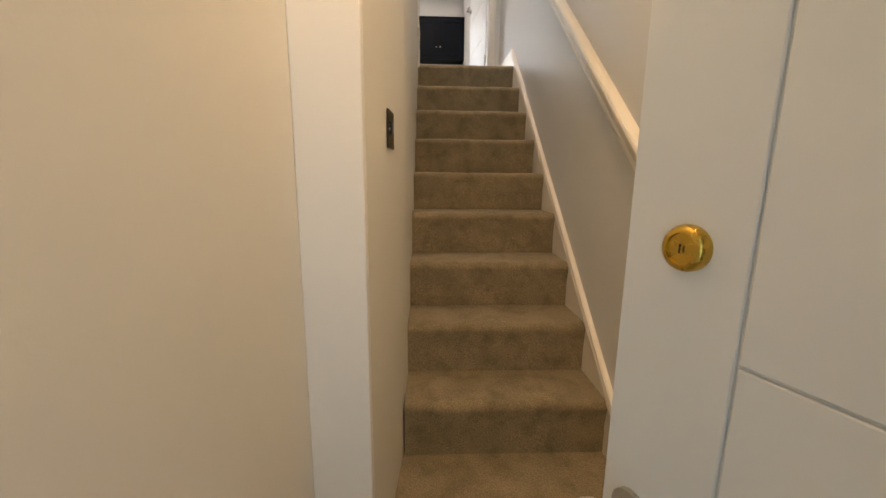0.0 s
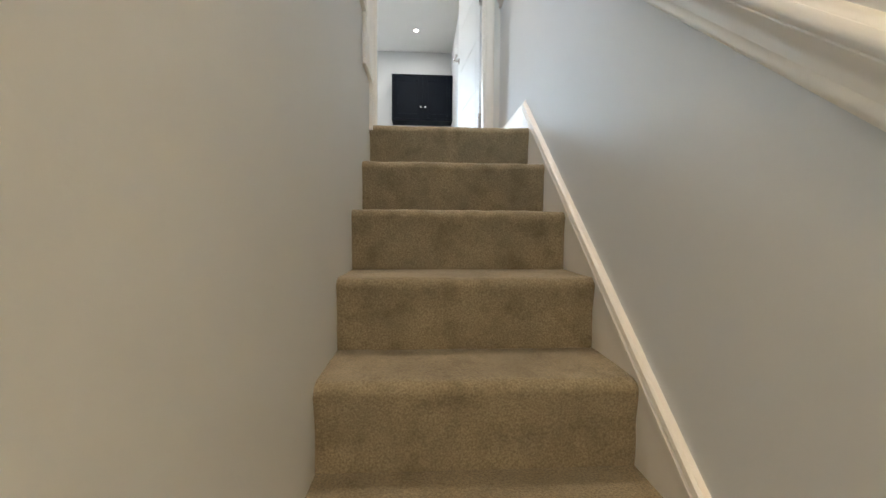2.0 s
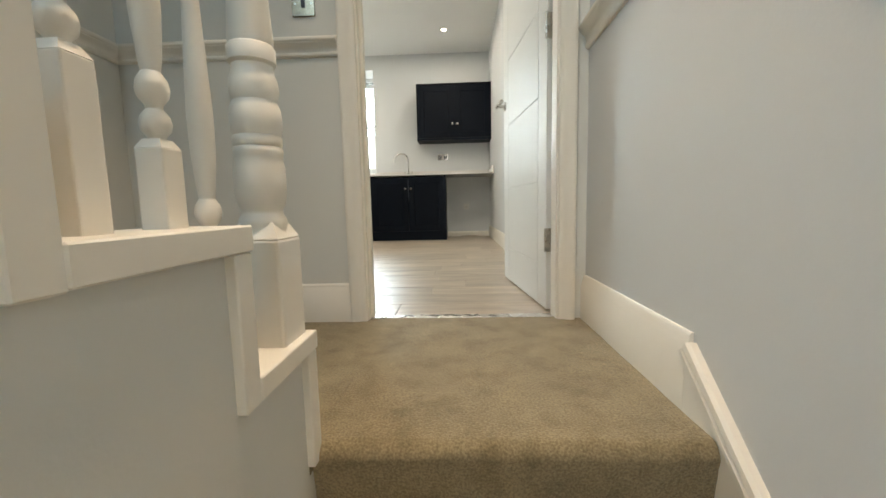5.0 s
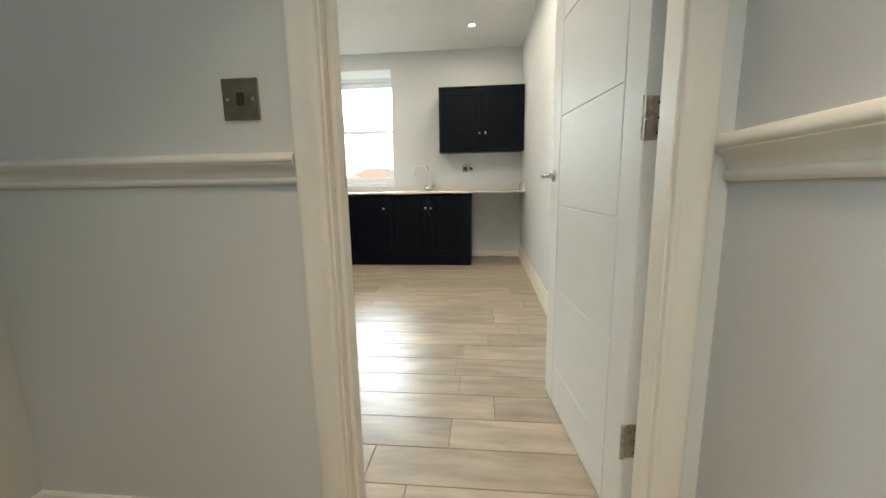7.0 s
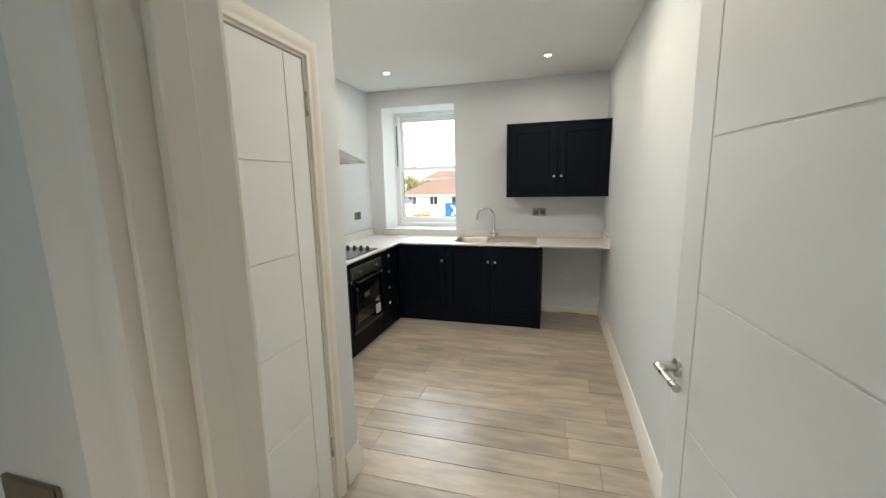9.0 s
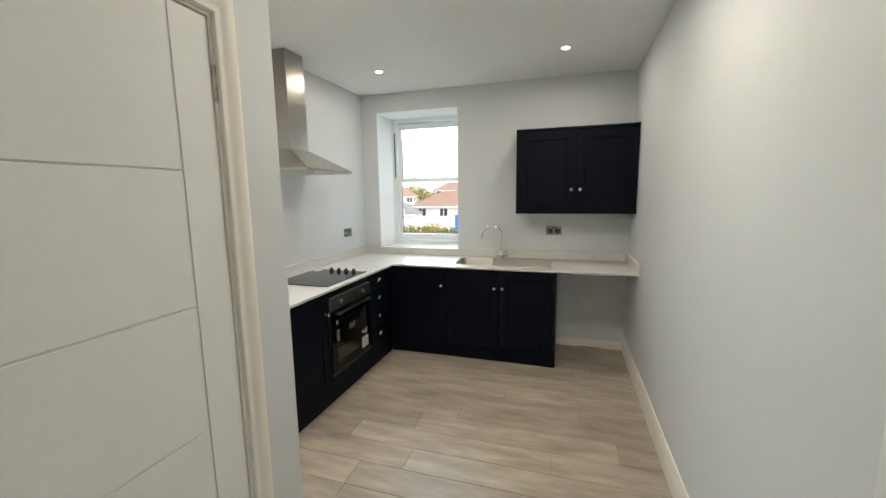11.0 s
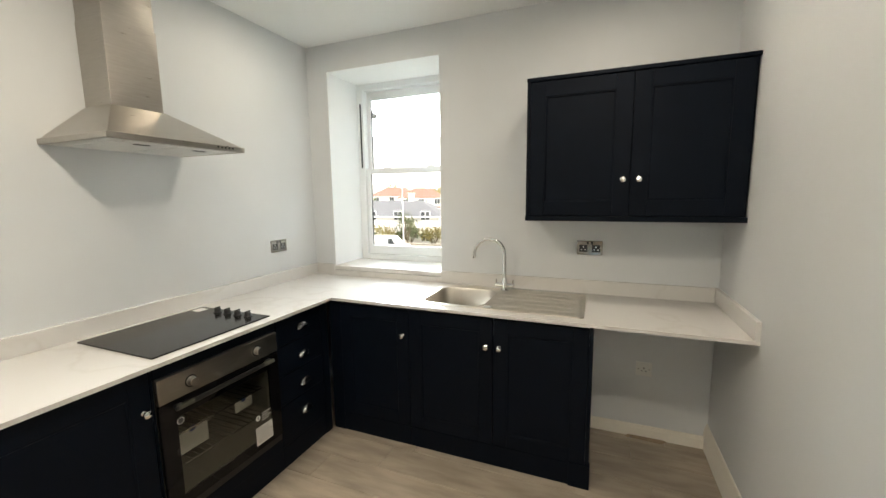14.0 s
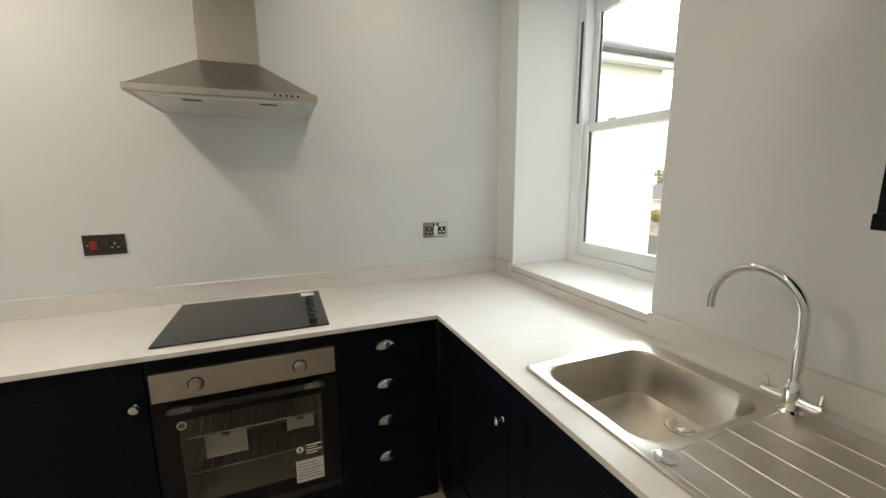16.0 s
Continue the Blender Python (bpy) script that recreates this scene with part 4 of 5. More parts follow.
for z in (0.385, 0.53):
    rk = adopt(link("wire_shelf", tube(bmesh.new(), [(CB + .01, OY0 + .075, z), (FX - .03, OY0 + .075, z), (FX - .03, OY1 - .075, z), (CB + .01, OY1 - .075, z)], .0035, 8), M["chrome"], None, "chromed wire oven shelf", True), ov)
    for k in range(1, 14):
        y = OY0 + .075 + (OY1 - OY0 - .15) * k / 14
        adopt(link("wire", tube(bmesh.new(), [(CB + .01, y, z), (FX - .03, y, z)], .0016, 6), M["bronze"], None, "", True), rk)
adopt(link("control_panel", box(bmesh.new(), FX - 0.002, OX + .012, OY0, OY1, 0.711, 0.816, bevel=.003), M["steel"], None, "brushed steel control panel"), ov)
for y in (-0.968, -0.626):
    kn = adopt(link("control_knob", lathe(bmesh.new(), [(.021, 0), (.021, .003), (.0185, .005), (.0175, .022), (.0155, .024), (.004, .0242)], pose(OX + .012, y, 0.761) @ ALONG_X, 28), M["steel"], None, "round steel control knob", True), ov)
    adopt(link("knob_ring", lathe(bmesh.new(), [(.026, 0), (.026, .0015), (.022, .0015)], pose(OX + .012, y, 0.761) @ ALONG_X, 24), M["black"]), kn)
bm = bmesh.new()
outer = ((OY0, 0.235), (OY1, 0.235), (OY1, 0.704), (OY0, 0.704))
inner = ((GY0, GZ0), (GY1, GZ0), (GY1, GZ1), (GY0, GZ1))
rings = [[bm.verts.new((x, y, z)) for y, z in pts] for pts, x in ((outer, FX), (outer, GF), (inner, GF), (inner, FX))]
for ra, rb in zip(rings, rings[1:] + rings[:1]):
    for i in range(4):
        bm.faces.new((ra[i], ra[(i + 1) % 4], rb[(i + 1) % 4], rb[i]))
dr = adopt(link("oven_door", bm, M["blackglass"], None, "black glass oven door"), ov)
pane = adopt(link("door_window", boxes((GF - .004, GF - .0005, GY0, GY1, GZ0, GZ1)), M["ovenglass"], None, "smoked oven door glass"), dr)
pane.visible_shadow = False
adopt(link("door_handle", box(bmesh.new(), OX + .032, OX + .046, OY0 + .045, OY1 - .05, 0.674, 0.694, bevel=.006), M["black"], None, "black bar handle"), dr)
for y in (OY0 + .055, OY1 - .085):
    adopt(link("handle_post", box(bmesh.new(), OX + .009, OX + .036, y, y + .028, 0.676, 0.692, bevel=.003), M["black"]), dr)
for y0, y1 in ((OY0 + .055, OY0 + .120), (OY1 - .120, OY1 - .062)):
    adopt(link("protective_film", boxes((OX + .0345, OX + .0470, y0, y1, 0.6942, 0.6948), (OX + .0465, OX + .0470, y0, y1, 0.679, 0.6942)), M["film"], None, "grey protective film end"), dr)
for y0, y1, z0, z1 in ((-0.985, -0.840, 0.392, 0.492), (-0.690, -0.585, 0.434, 0.491)):
    lf = adopt(link("leaflet", boxes((FX - .0935, FX - .093, y0, y1, z0, z1)), M["paper"], None, "paper leaflet behind the glass"), dr)
    ym = (y0 + y1) / 2
    adopt(link("blue_tab", boxes((FX - .0928, FX - .0924, ym - .014, ym + .014, z1 - .016, z1 + .008)), M["bluetape"]), lf)
lb = adopt(link("energy_label", boxes((GF + .0003, GF + .0009, -0.666, -0.561, 0.262, 0.358)), M["paper"], None, "white printed label"), dr)
adopt(link("label_bars", boxes(*[(GF + .0010, GF + .0013, -0.660, -0.588 + .012 * (i % 3), 0.342 - .013 * i, 0.3445 - .013 * i) for i in range(6)]), M["ink"]), lb)
lb = adopt(link("badge_label", boxes(*[(GF + .0003, GF + .0008, -0.624, -0.566 - .016 * (i % 2), 0.418 - .012 * i, 0.423 - .012 * i) for i in range(4)]), M["paper"], None, "small white print lines"), dr)
adopt(link("badge_disc", lathe(bmesh.new(), [(.014, 0), (.014, .0006)], pose(GF + .0003, -0.648, 0.407) @ ALONG_X, 20), M["paper"]), lb)
adopt(link("badge_mark", boxes((GF + .0010, GF + .0013, -0.651, -0.645, 0.399, 0.415)), M["ink"]), lb)
emblem = adopt(link("door_badge", lathe(bmesh.new(), [(.015, 0), (.015, .0006)], pose(GF + .0003, -1.026, 0.612) @ ALONG_X, 24), M["paper"], None, "small round white emblem"), dr)
adopt(link("badge_ring", lathe(bmesh.new(), [(.0115, .0007), (.0115, .0011)], pose(GF + .0003, -1.026, 0.612) @ ALONG_X, 20), M["ink"]), emblem)
adopt(link("vent_strip", box(bmesh.new(), FX - 0.002, OX + .004, OY0, OY1, 0.197, 0.230, bevel=.002), M["black"]), ov)

# extractor hood
hd = tagged(empty("extractor_hood", pose(-2.0, -0.786, 1.74)), "brushed steel chimney extractor hood on the wall", "extractor hood")
bpy.context.view_layer.update()
HX, HY0, HY1 = -1.687, -1.100, -0.491
CX, CH0, CH1 = -1.966, -0.916, -0.696
bm = bmesh.new()
def ring4(x1, y0, y1, z):
    return [Vector((XL + .001, y0, z)), Vector((x1, y0, z)), Vector((x1, y1, z)), Vector((XL + .001, y1, z))]
loft(bm, [ring4(HX, HY0, HY1, 1.757), ring4(HX, HY0, HY1, 1.776), ring4(HX - .012, HY0 + .012, HY1 - .012, 1.780), ring4(CX + .004, CH0 - .004, CH1 + .004, 1.934)], cap_first=False)
adopt(link("canopy", bm, M["steel"]), hd)
adopt(link("canopy_rim", boxes((HX - .018, HX - .0005, HY0 + .0005, HY1 - .0005, 1.753, 1.757), (XL + .001, HX - .018, HY0 + .0005, HY0 + .018, 1.753, 1.757), (XL + .001, HX - .018, HY1 - .018, HY1 - .0005, 1.753, 1.757), bevel=.001), M["steel"]), hd)
adopt(link("underside", boxes((XL + .001, HX - .019, HY0 + .019, HY1 - .019, 1.754, 1.762)), M["mesh"]), hd)
for y in (HY0 + .06, (HY0 + HY1) / 2 + .01):
    f = adopt(link("grease_filter", box(bmesh.new(), XL + .07, HX - .07, y, y + .235, 1.750, 1.756, bevel=.002), M["mesh"], None, "pale aluminium mesh grease filter"), hd)
    adopt(link("filter_latch", box(bmesh.new(), HX - .11, HX - .09, y + .09, y + .15, 1.7475, 1.7515, bevel=.001), M["black"]), f)
adopt(link("hood_lamp", box(bmesh.new(), HX - .062, HX - .025, HY0 + .09, HY1 - .09, 1.750, 1.756, bevel=.002), M["whiteplastic"], None, "frosted lamp strip, off"), hd)
adopt(link("chimney", boxes((XL + .001, CX, CH0, CH1, 1.934, 2.30), bevel=.002), M["steel"]), hd)
adopt(link("chimney_upper", boxes((XL + .001, CX - .004, CH0 + .004, CH1 - .004, 2.30, H), bevel=.001), M["steel"]), hd)
for i in range(5):
    adopt(link("push_button", lathe(bmesh.new(), [(.0045, 0), (.0045, .002), (.003, .003)], pose(HX, HY1 - .150 + .020 * i, 1.767) @ ALONG_X, 12), M["black"]), hd)

# wall cabinet
wc = tagged(empty("wall_cabinet", pose(0.13, 0.4, 1.38)), "navy two-door wall cabinet with chrome knobs", "wall cabinet")
bpy.context.view_layer.update()
CXa, CXb, CF = -0.372, 0.660, 0.215
adopt(link("body", boxes((CXa, CXb, CF + .022, YB - .001, 1.385, 2.135)), M["navy"]), wc)
d = shaker(wc, CXa + .018, 0.151, 1.408, 2.122, CF, "y", rail=.078)
knob(d, pose(0.118, CF, 1.594) @ AWAY_Y)
d = shaker(wc, 0.155, CXb - .014, 1.408, 2.122, CF, "y", rail=.078)
knob(d, pose(0.192, CF, 1.594) @ AWAY_Y)
adopt(link("side_panel", boxes((CXa - .002, CXa + .016, CF - .002, YB - .001, 1.386, 2.134), bevel=.0015), M["navy"]), wc)
adopt(link("light_rail", boxes((CXa - .004, CXb, CF - .008, CF + .02, 1.378, 1.404), (CXa - .004, CXa + .016, CF + .02, YB - .001, 1.378, 1.385), bevel=.002), M["navy"]), wc)
adopt(link("top_moulding", boxes((CXa - .004, CXb, CF - .006, YB - .001, 2.126, 2.145), bevel=.002), M["navy"]), wc)


# sockets and switches
def plate(name, m, w, h, material, label, category, holes=(), rocker=None, group=""):
    """Wall plate; local x across, y up, z out of the wall."""
    ob = tagged(empty(name, m), label, category, group)
    part("plate", box(bmesh.new(), -w / 2, w / 2, -h / 2, h / 2, 0, .006, bevel=.0025), material, ob)
    for x in holes:
        ins = part("socket_insert", box(bmesh.new(), x - .024, x + .024, -.026, .018, .0055, .0068, bevel=.0006), M["black"] if material is not M["whiteplastic"] else M["whiteplastic"], ob)
        for px, py, pw, ph in ((0, .006, .003, .005), (-.011, -.012, .0045, .0025), (.011, -.012, .0045, .0025)):
            part("pin_hole", boxes((x + px - pw, x + px + pw, py - ph, py + ph, .0068, .0072)), M["chrome"] if material is not M["whiteplastic"] else M["ink"], ins)
    for (x, y, w2, h2, mt) in rocker or ():
        part("rocker", box(bmesh.new(), x - w2, x + w2, y - h2, y + h2, .0055, .0098, bevel=.0012), mt, ob)
    for x in ((-.03, .03) if w < .1 else (-.058, .058)):
        part("screw", lathe(bmesh.new(), [(.0038, .0055), (.0038, .0066), (.002, .0068)], pose(x, 0, 0), 12), M["satin"], ob)
    return ob


BACK = lambda x, z: pose(x, YB, z, 90, 0, 0)
LEFT = lambda y, z: pose(XL, y, z, 90, 0, 90)
plate("double_socket", BACK(-0.034, 1.190), .150, .088, M["nickel"], "polished nickel double socket with black inserts", "socket", (-.037, .037), [(-.012, .030, .006, .009, M["black"]), (.012, .030, .006, .009, M["black"])], "worktop sockets")
plate("double_socket", LEFT(0.164, 1.176), .150, .088, M["nickel"], "polished nickel double socket in the corner", "socket", (-.037, .037), [(-.012, .030, .006, .009, M["black"]), (.012, .030, .006, .009, M["black"])], "worktop sockets")
plate("cooker_switch", LEFT(-1.368, 1.191), .150, .088, M["bronze"], "dark metal cooker switch with red rocker and socket", "switch", (.037,), [(-.038, 0, .012, .018, M["red"]), (.012, .030, .006, .009, M["black"])])
plate("single_socket", BACK(0.306, 0.446), .088, .088, M["whiteplastic"], "white single socket under the worktop", "socket", (0,), [(.026, .028, .006, .008, M["whiteplastic"])])
plate("light_switch", pose(-0.381, YD, 1.210, 90, 0, 0), .086, .090, M["antique"], "aged metal light switch with black rocker", "switch", (), [(0, 0, .007, .014, M["black"])], "light switches")
plate("light_switch", pose(-0.134, -6.87, -0.732, 90, 0, 90 - 3.8), .090, .100, M["bronze"], "black nickel light switch plate beside the stair", "switch", (), [(0, .004, .010, .018, M["black"])], "light switches")

# downlights
def downlight(x, y):
    ob = tagged(empty("downlight", pose(x, y, H)), "small white recessed ceiling downlight, lit", "downlight", "ceiling downlights")
    part("bezel", lathe(bmesh.new(), [(.042, 0), (.042, -.004), (.036, -.006), (.030, -.003)], pose(0, 0, 0), 28), M["upvc"], ob, smooth=True)
    part("lens", lathe(bmesh.new(), [(.030, -.002), (.029, -.0045), (.01, -.0055)], pose(0, 0, 0), 28), M["lens"], ob, smooth=True)


ml = bpy.data.materials.new("lit_lens")
ml.use_nodes = True
ml.node_tree.nodes["Principled BSDF"].inputs["Emission Color"].default_value = (1, 0.93, 0.8, 1)
ml.node_tree.nodes["Principled BSDF"].inputs["Emission Strength"].default_value = 6
M["lens"] = ml
# Fittings for every spot, the two added out of view included.
for sx, sy in SPOTS:
    downlight(sx, sy)
# Unseen bases: hall lamp inferred from the warm walls, landing lamp added.
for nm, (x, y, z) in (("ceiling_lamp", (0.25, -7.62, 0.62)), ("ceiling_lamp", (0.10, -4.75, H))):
    ob = tagged(empty(nm, pose(x, y, z)), "flat round white ceiling lamp, lit, placed out of view", "ceiling lamp", "hall lamps")
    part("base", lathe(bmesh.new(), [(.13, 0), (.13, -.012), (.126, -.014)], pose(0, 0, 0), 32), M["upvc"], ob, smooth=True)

# floor odds and ends under the worktop
tagged(link("blue_tape", box(bmesh.new(), 0.245, 0.348, 0.528, 0.552, 0.0005, 0.006, bevel=.002), M["bluetape"]), "strip of blue tape on the floor by the wall", "tape")
bm = bmesh.new()
prism(bm, [(0.22, 0.53), (0.42, 0.52), (0.45, 0.545), (0.43, 0.556), (0.24, 0.556)], "z", 0.0003, 0.007)
tagged(link("floor_gap", bm, M["screed"]), "ragged patch of bare screed at the wall", "floor patch")

# ---------- outside ----------
M["grass"] = mat("grass", (0.075, 0.10, 0.035), 0.9, vary=0.35, scale=0.6, bump=0.3, bump_scale=3)
M["asphalt"] = mat("asphalt", (0.09, 0.09, 0.09), 0.85, vary=0.15, scale=0.8, bump=0.2, bump_scale=30)
M["render"] = mat("pale_render", (0.72, 0.70, 0.66), 0.85, vary=0.05, scale=0.7, bump=0.2, bump_scale=20)
M["tile_red"] = mat("red_clay_tiles", (0.20, 0.125, 0.095), 0.8, vary=0.2, scale=2, bump=0.5, bump_scale=12)
M["slate"] = mat("grey_slate", (0.13, 0.135, 0.145), 0.7, vary=0.2, scale=2, bump=0.4, bump_scale=10)
M["darkglass"] = mat("dark_window", (0.04, 0.045, 0.05), 0.1)
M["leaf"] = mat("shrub_leaves", (0.085, 0.11, 0.04), 0.7, vary=0.45, scale=3, rand=0.3)
M["leaf_gold"] = mat("golden_shrub_leaves", (0.17, 0.145, 0.03), 0.7, vary=0.35, scale=3, rand=0.2)
M["bark"] = mat("bark", (0.12, 0.09, 0.06), 0.9, vary=0.3, scale=8)
M["carpaint"] = mat("white_car_paint", (0.75, 0.75, 0.75), 0.2, vary=0.01, coat=0.6)
M["signblue"] = mat("blue_sign", (0.01, 0.12, 0.50), 0.4)
M["stone"] = mat("garden_stone", (0.33, 0.30, 0.25), 0.9, vary=0.25, scale=5, bump=0.4, bump_scale=15)

SLOPE = 0.06


def ground_z(y):
    return GZ + max(0.0, y - 54) * SLOPE


gm = bmesh.new()
ys_ = [-400, YO, 8, 20, 54, 80, 150, 400]
gz_ = [GZ, GZ, GZ, GZ, GZ, ground_z(80), ground_z(110), ground_z(110)]
rows = [[gm.verts.new((x, y, z)) for x in (-400, -60, 0, 60, 400)] for y, z in zip(ys_, gz_)]
for a, b in zip(rows, rows[1:]):
    for i in range(4):
        gm.faces.new((a[i], a[i + 1], b[i + 1], b[i]))
structure("ground", gm, M["grass"], "grassy ground rising to a hillside", "ground")
structure("road", boxes((-120, 60, 27, 36.5, GZ - 0.1, GZ + 0.02)), M["asphalt"], "grey asphalt road below the window", "road")
structure("pavement", boxes((-120, 60, 36.5, 38, GZ - 0.1, GZ + 0.12)), M["stone"], "pale pavement with a kerb", "pavement")


def house(x, y, w, d, h, roof, label, rz=0, rh=2.2, chimney=True, overhang=0.35):
    z = ground_z(y) - 0.3
    ob = tagged(empty("house", pose(x, y, z, 0, 0, rz)), label, "house", "houses on the hillside")
    hw, hd_ = w / 2, d / 2
    part("wall", boxes((-hw, hw, -hd_, hd_, 0, h)), M["render"], ob)
    bm = bmesh.new()
    a, b, r = hw + overhang, hd_ + overhang, max(0.4, hw - hd_ * 0.8)
    v = [bm.verts.new(p) for p in ((-a, -b, h), (a, -b, h), (a, b, h), (-a, b, h), (-r, 0, h + rh), (r, 0, h + rh))]
    for f in ((0, 1, 5, 4), (1, 2, 5), (2, 3, 4, 5), (3, 0, 4), (3, 2, 1, 0)):
        bm.faces.new([v[i] for i in f])
    rf = part("roof", bm, roof, ob)
    part("gutter", boxes((-a, a, -b - .08, -b + .04, h - .12, h + .01)), M["upvc"], rf)
    if chimney:
        ch = part("chimney", boxes((r * .6 - .35, r * .6 + .35, -.3, .3, h + rh * .5, h + rh + .9), (r * .6 - .42, r * .6 + .42, -.37, .37, h + rh + .9, h + rh + 1.0)), M["render"], rf)
        for px in (-.18, .18):
            part("chimney_pot", lathe(bmesh.new(), [(.11, h + rh + 1.0), (.09, h + rh + 1.35)], pose(r * .6 + px, 0, 0), 10), M["tile_red"], ch)
    n = max(2, int(w / 3))
    for lv in range(1 if h < 4 else 2):
        for i in range(n):
            wx = -hw + (i + .5) * w / n
            wz = 1.0 + 2.6 * lv
            wd = part("window", boxes((wx - .6, wx + .6, -hd_ - .05, -hd_ + .04, wz, wz + 1.15)), M["upvc"], ob)
            for s in (-1, 1):
                part("pane", boxes((wx + s * .29 - .24, wx + s * .29 + .24, -hd_ - .065, -hd_ - .045, wz + .08, wz + 1.07)), M["darkglass"], wd)
    for s in (-1, 1):
        part("side_window", boxes((s * hw - .05, s * hw + .05, -.5, .5, 1.0, 2.1)), M["darkglass"], ob)
    return ob


house(-13.6, 50, 12.5, 8, 4.95, M["tile_red"], "cream rendered house with red tiled hipped roof", -4, 2.1)
house(-25.5, 45, 14, 9, 4.1, M["slate"], "pale rendered house with grey slate roof", 8, 1.9)
house(-41, 46, 13, 9, 3.9, M["slate"], "long pale house with grey slate roof", 14, 1.9)
house(-36, 76, 10, 8, 4.8, M["tile_red"], "cream house with red roof on the hillside", 20, 2.2)
house(-58, 80, 10, 8, 4.8, M["slate"], "pale house with slate roof on the hillside", 25, 2.2)
house(-47, 84, 11, 8, 4.8, M["tile_red"], "cream house with terracotta roof up the hill", 14, 2.2)
house(-19, 84, 11, 8, 4.8, M["slate"], "pale house with grey roof up the hill", 0, 2.2)
house(-72, 100, 12, 8, 4.8, M["tile_red"], "far cream house with red roof", 30, 2.2)
house(-28, 100, 12, 8, 4.8, M["tile_red"], "far house with brown roof near the crest", 5, 2.2)
house(-95, 90, 12, 8, 4.8, M["slate"], "far pale house among trees", 30, 2.2)

# white wing of the neighbouring building, with a slate verge
nb = tagged(empty("neighbour_building", pose(-3.93, 1.1, GZ)), "white rendered wing next door with a slate roof", "house")
EV = 2.92 - GZ
part("wall", boxes((-6.0, 0.0, 0.0, 2.9, 0, EV)), M["render"], nb)
bm = bmesh.new()
v = [bm.verts.new(p) for p in ((-6.2, -.02, EV), (.16, -.02, EV), (.16, 3.06, EV), (-6.2, 3.06, EV), (-3.0, -.02, EV + 1.9), (-3.0, 1.3, EV + 1.9))]
for f in ((0, 1, 4), (1, 2, 5, 4), (2, 3, 5), (3, 0, 4, 5), (3, 2, 1, 0)):
    bm.faces.new([v[i] for i in f])
part("roof", bm, M["slate"], nb)
part("gutter", tube(bmesh.new(), [(0.17, 0, EV + .03), (0.17, 3.1, EV + .03)], .055, 10), M["slate"], nb)
part("soffit", boxes((0.002, .15, 0.0, 3.0, EV - .09, EV - .004)), M["upvc"], nb)


def shrub(name, x, y, r, h, leafmat, label, seed, trunk=0.3, n=420):
    """Low trunk, limbs and a crown of many small leaves with gaps."""
    rng = random.Random(seed)
    z = ground_z(y)
    ob = tagged(empty(name, pose(x, y, z)), label, name, "garden planting")
    bm = bmesh.new()
    tips = []
    for i in range(6):
        a = i * 1.05 + rng.random()
        tip = (math.cos(a) * r * .55, math.sin(a) * r * .55, trunk + h * (.45 + .4 * rng.random()))
        tube(bm, [(0, 0, -0.1), (0, 0, trunk * .7), (tip[0] * .5, tip[1] * .5, (trunk + tip[2]) / 2), tip], .04 + .03 * r / 2, 6)
        tips.append(Vector(tip))
    tips.append(Vector((0, 0, trunk + h * .75)))
    part("trunk", bm, M["bark"], ob)
    bm = bmesh.new()
    for i in range(n):
        c = rng.choice(tips)
        d = Vector((rng.gauss(0, 1), rng.gauss(0, 1), rng.gauss(0, 1))).normalized() * (rng.random() ** .4) * r * .55
        p = c + Vector((d.x, d.y, d.z * h / (2 * r) * 1.1))
        s = r * (.07 + .07 * rng.random())
        m = Matrix.Translation(p) @ Euler((rng.random() * 3, rng.random() * 3, rng.random() * 6)).to_matrix().to_4x4()
        bm.faces.new([bm.verts.new(m @ Vector(q)) for q in ((-s, 0, 0), (0, -s * .5, s * .2), (s, 0, 0), (0, s * .5, s * .2))])
    part("crown", bm, leafmat, ob)
    return ob


for i, (x, y, r, h, g) in enumerate(((-15.5, 41, 1.8, 2.4, 1), (-18.5, 41, 1.7, 2.2, 1), (-12.5, 42, 1.7, 2.0, 0), (-21.5, 40.5, 1.9, 2.4, 0), (-24.5, 40, 1.8, 2.4, 1), (-28, 40, 2.1, 2.6, 0), (-31.5, 40, 2.0, 2.2, 1), (-36, 40, 2.4, 2.8, 0),
                                     (-42, 40, 2.6, 2.6, 1), (-9.5, 42, 1.8, 2.2, 0), (-22, 60, 3.2, 5, 0), (-32, 62, 3.4, 5, 0), (-45, 66, 3.6, 5, 0), (-56, 68, 4, 5, 0), (-27, 76, 3, 5, 1), (-52, 92, 4, 6, 0), (-38, 92, 4, 6, 1), (-68, 84, 4, 6, 0))):
    shrub("shrub", x, y, r, h, M["leaf_gold" if g else "leaf"], "golden-green garden shrub with loose foliage" if g else "dark green garden shrub with loose foliage", i)
shrub("garden_tree", -21.3, 39.5, 1.2, 3.2, M["leaf"], "small green garden tree by the road", 99, 1.2)
wl = tagged(empty("garden_wall", pose(-30, 38.6, GZ)), "low stone garden wall along the pavement", "garden wall")
part("wall", boxes((-50, 30, -.15, .15, 0, .75)), M["stone"], wl)
part("coping", boxes((-50, 30, -.2, .2, .75, .83)), M["stone"], wl)

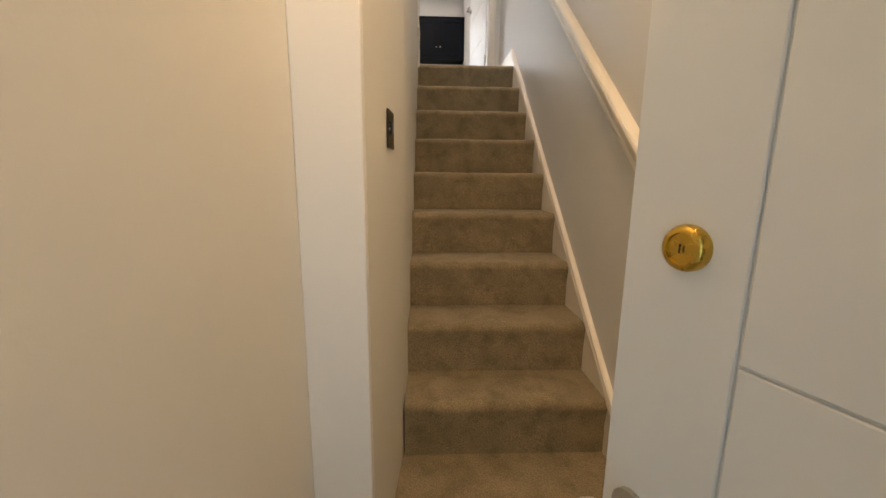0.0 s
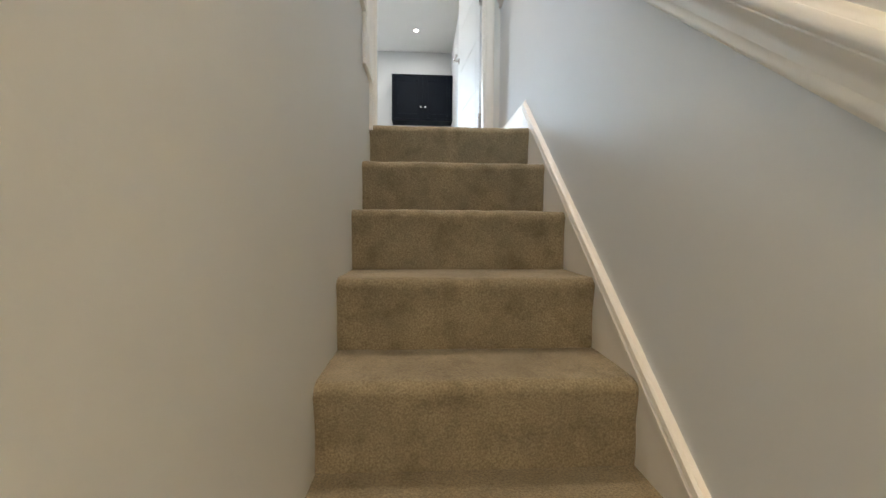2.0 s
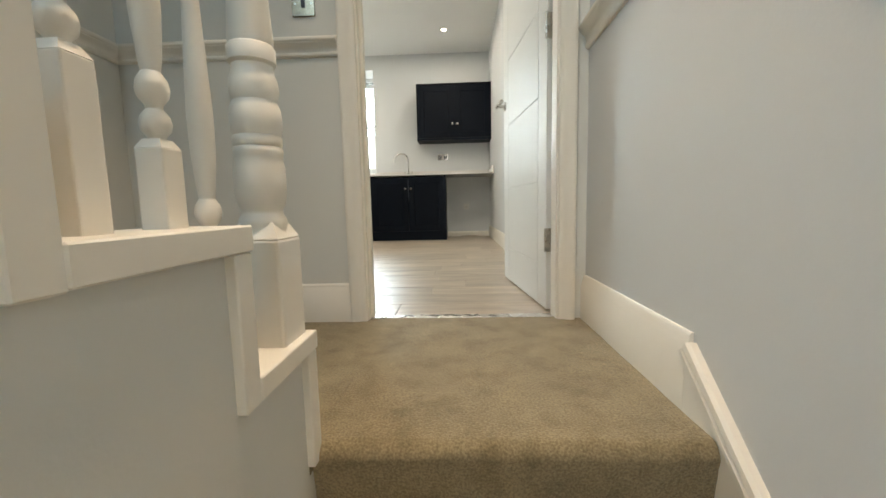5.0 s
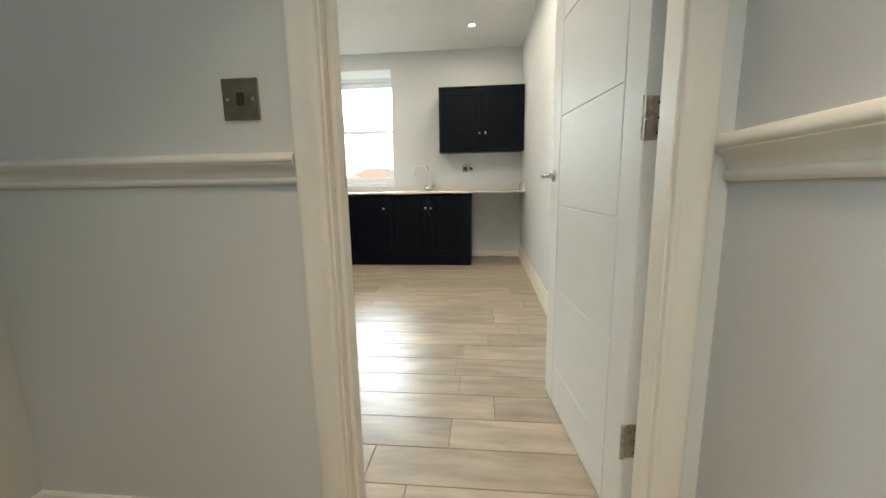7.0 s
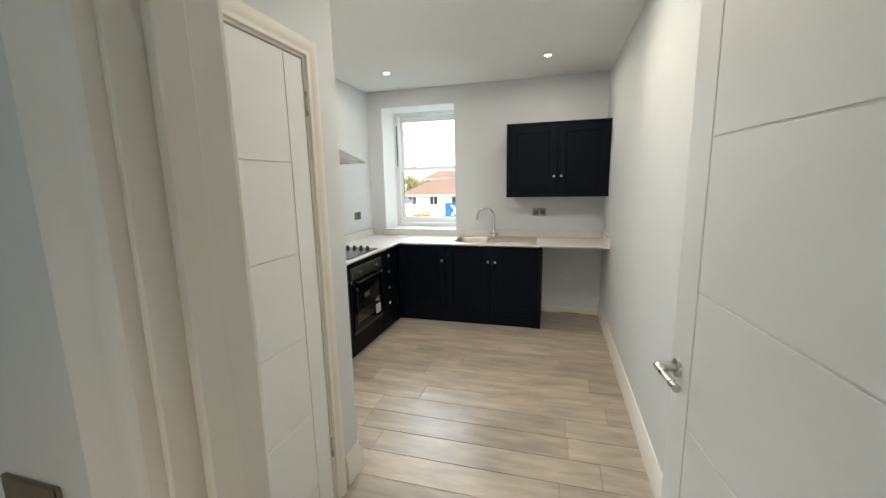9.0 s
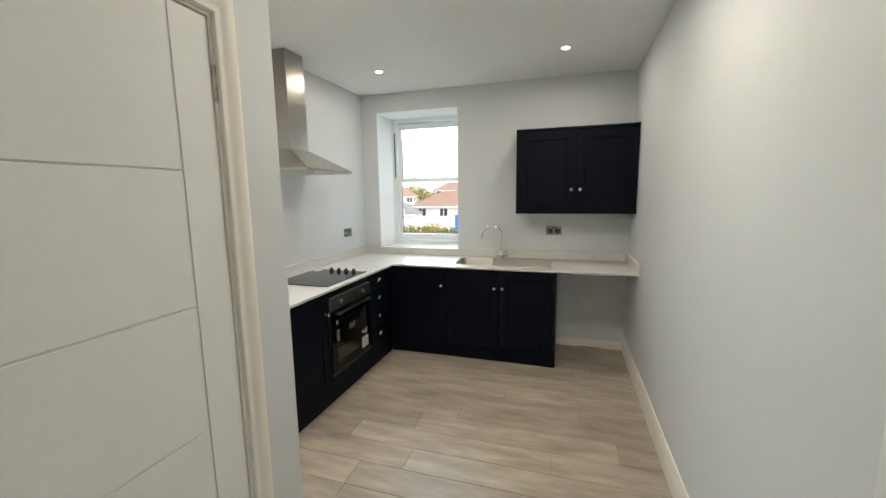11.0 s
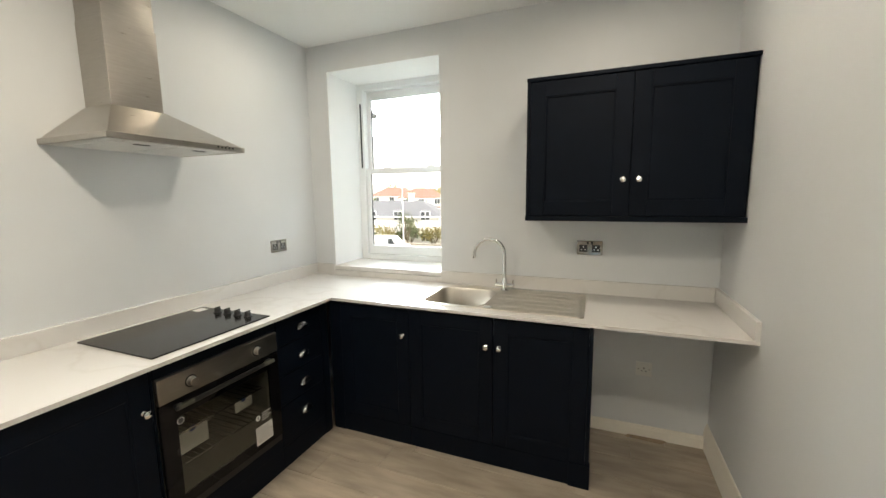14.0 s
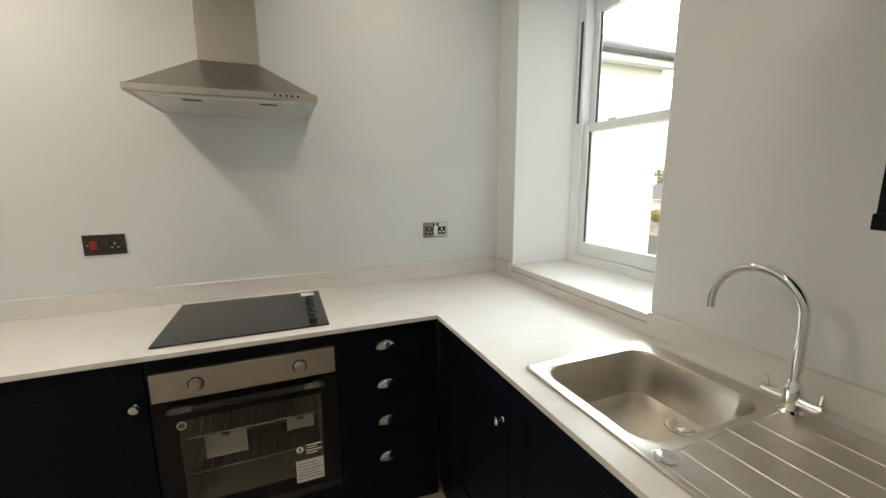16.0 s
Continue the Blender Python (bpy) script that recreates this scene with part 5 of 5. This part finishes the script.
# parked van, street lamp, road sign
van = tagged(empty("parked_van", pose(-21.2, 34.5, GZ + 0.02, 0, 0, 4)), "white parked van on the road", "van")
bm = bmesh.new()
prism(bm, [(-2.4, .35), (2.3, .35), (2.45, .7), (2.4, 1.05), (1.5, 1.25), (.95, 1.95), (.6, 2.05), (-2.3, 2.05), (-2.45, 1.9)], "y", -.9, .9)
bmesh.ops.bevel(bm, geom=bm.edges[:], offset=.06, segments=2, affect="EDGES")
part("body", bm, M["carpaint"], van, smooth=True)
bm = bmesh.new()
prism(bm, [(.55, 1.25), (1.42, 1.25), (.95, 1.85), (.55, 1.85)], "y", -.915, .915)
part("side_window", bm, M["darkglass"], van)
for x in (-1.5, 1.55):
    for y in (-.85, .85):
        wh = part("wheel", lathe(bmesh.new(), [(.2, -.1), (.33, -.1), (.34, -.06), (.34, .06), (.33, .1), (.2, .1)], pose(x, y, .34) @ ALONG_Y, 20), M["black"], van, smooth=True)
        part("rim", lathe(bmesh.new(), [(.2, -.105), (.2, .105)], pose(x, y, .34) @ ALONG_Y, 16), M["satin"], wh)
sl = tagged(empty("street_lamp", pose(-20.6, 37.2, GZ + .12)), "slim pale grey street lamp post", "street lamp")
part("post", lathe(bmesh.new(), [(.09, 0), (.09, 1.2), (.06, 1.25), (.045, 7.2)], pose(0, 0, 0), 12), M["upvc"], sl)
part("lantern", box(bmesh.new(), -.12, .5, -.1, .1, 7.15, 7.28, bevel=.03), M["upvc"], sl)
sg = tagged(empty("road_sign", pose(-10.5, 37.2, GZ + .12)), "blue direction sign with white chevron on posts", "road sign")
part("board", box(bmesh.new(), -.9, .9, -.03, .03, 2.3, 3.9, bevel=.02), M["signblue"], sg)
bm = bmesh.new()
prism(bm, [(-.3, 2.55), (.05, 2.55), (.5, 3.1), (.05, 3.65), (-.3, 3.65), (.15, 3.1)], "y", -.04, -.031)
part("chevron", bm, M["upvc"], sg)
for s in (-.5, .5):
    part("post", lathe(bmesh.new(), [(.04, 0), (.04, 2.32)], pose(s, 0, 0), 10), M["satin"], sg)

# ---------- laminate planks ----------
PW, PL, P0 = 0.194, 1.285, -0.276
known = {0: -0.135, 1: -0.34, 2: -1.08, 3: -0.614, 14: 0.21, 15: 0.025, 13: 0.04, 5: 0.035, 7: 0.234}
rng = random.Random(4)
meshes = {}
floor = tagged(empty("floor", pose(0, -1.5, 0)), "pale grey oak laminate floor planks", "floor", kind="structure")


def plank(x0, x1, y0, y1):
    key = (round(x1 - x0, 3), round(y1 - y0, 3))
    if key not in meshes:
        w, h = (x1 - x0) / 2, (y1 - y0) / 2
        bm = bmesh.new()
        c = 0.0018
        lo = [bm.verts.new(p) for p in ((-w, -h, -.010), (w, -h, -.010), (w, h, -.010), (-w, h, -.010))]
        md = [bm.verts.new(p) for p in ((-w, -h, -c), (w, -h, -c), (w, h, -c), (-w, h, -c))]
        hi = [bm.verts.new(p) for p in ((-w + c, -h + c, 0), (w - c, -h + c, 0), (w - c, h - c, 0), (-w + c, h - c, 0))]
        for a, b in ((lo, md), (md, hi)):
            for i in range(4):
                j = (i + 1) % 4
                bm.faces.new((a[i], a[j], b[j], b[i]))
        bm.faces.new(hi)
        me = bpy.data.meshes.new("plank")
        bm.to_mesh(me)
        bm.free()
        me.materials.append(M["plank"])
        meshes[key] = me
    ob = new("plank", meshes[key])
    ob.parent = floor
    ob.matrix_local = floor.matrix_world.inverted() @ pose((x0 + x1) / 2, (y0 + y1) / 2, 0)


bpy.context.view_layer.update()
GAP = 0.0022
for k in range(-5, 19):
    y1 = P0 - PW * k
    y0 = max(y1 - PW, YD + 0.066)
    y1 = min(y1, YB)
    if y1 - y0 < 0.02:
        continue
    off = known.get(k, rng.uniform(-1.2, 0.3))
    lo_x, hi_x = (XL, XR) if y0 > YC - 0.15 else (XC - 0.05, XR)
    if y0 < YK - 0.15 or (y0 + y1) / 2 < YK:
        lo_x, hi_x = DX0 + 0.03, DX1 - 0.03
    x = off - PL * 4
    while x < hi_x:
        a, b = max(x, lo_x), min(x + PL, hi_x)
        if b - a > 0.02:
            plank(a + GAP / 2, b - GAP / 2, y0 + GAP / 2, y1 - GAP / 2)
        x += PL
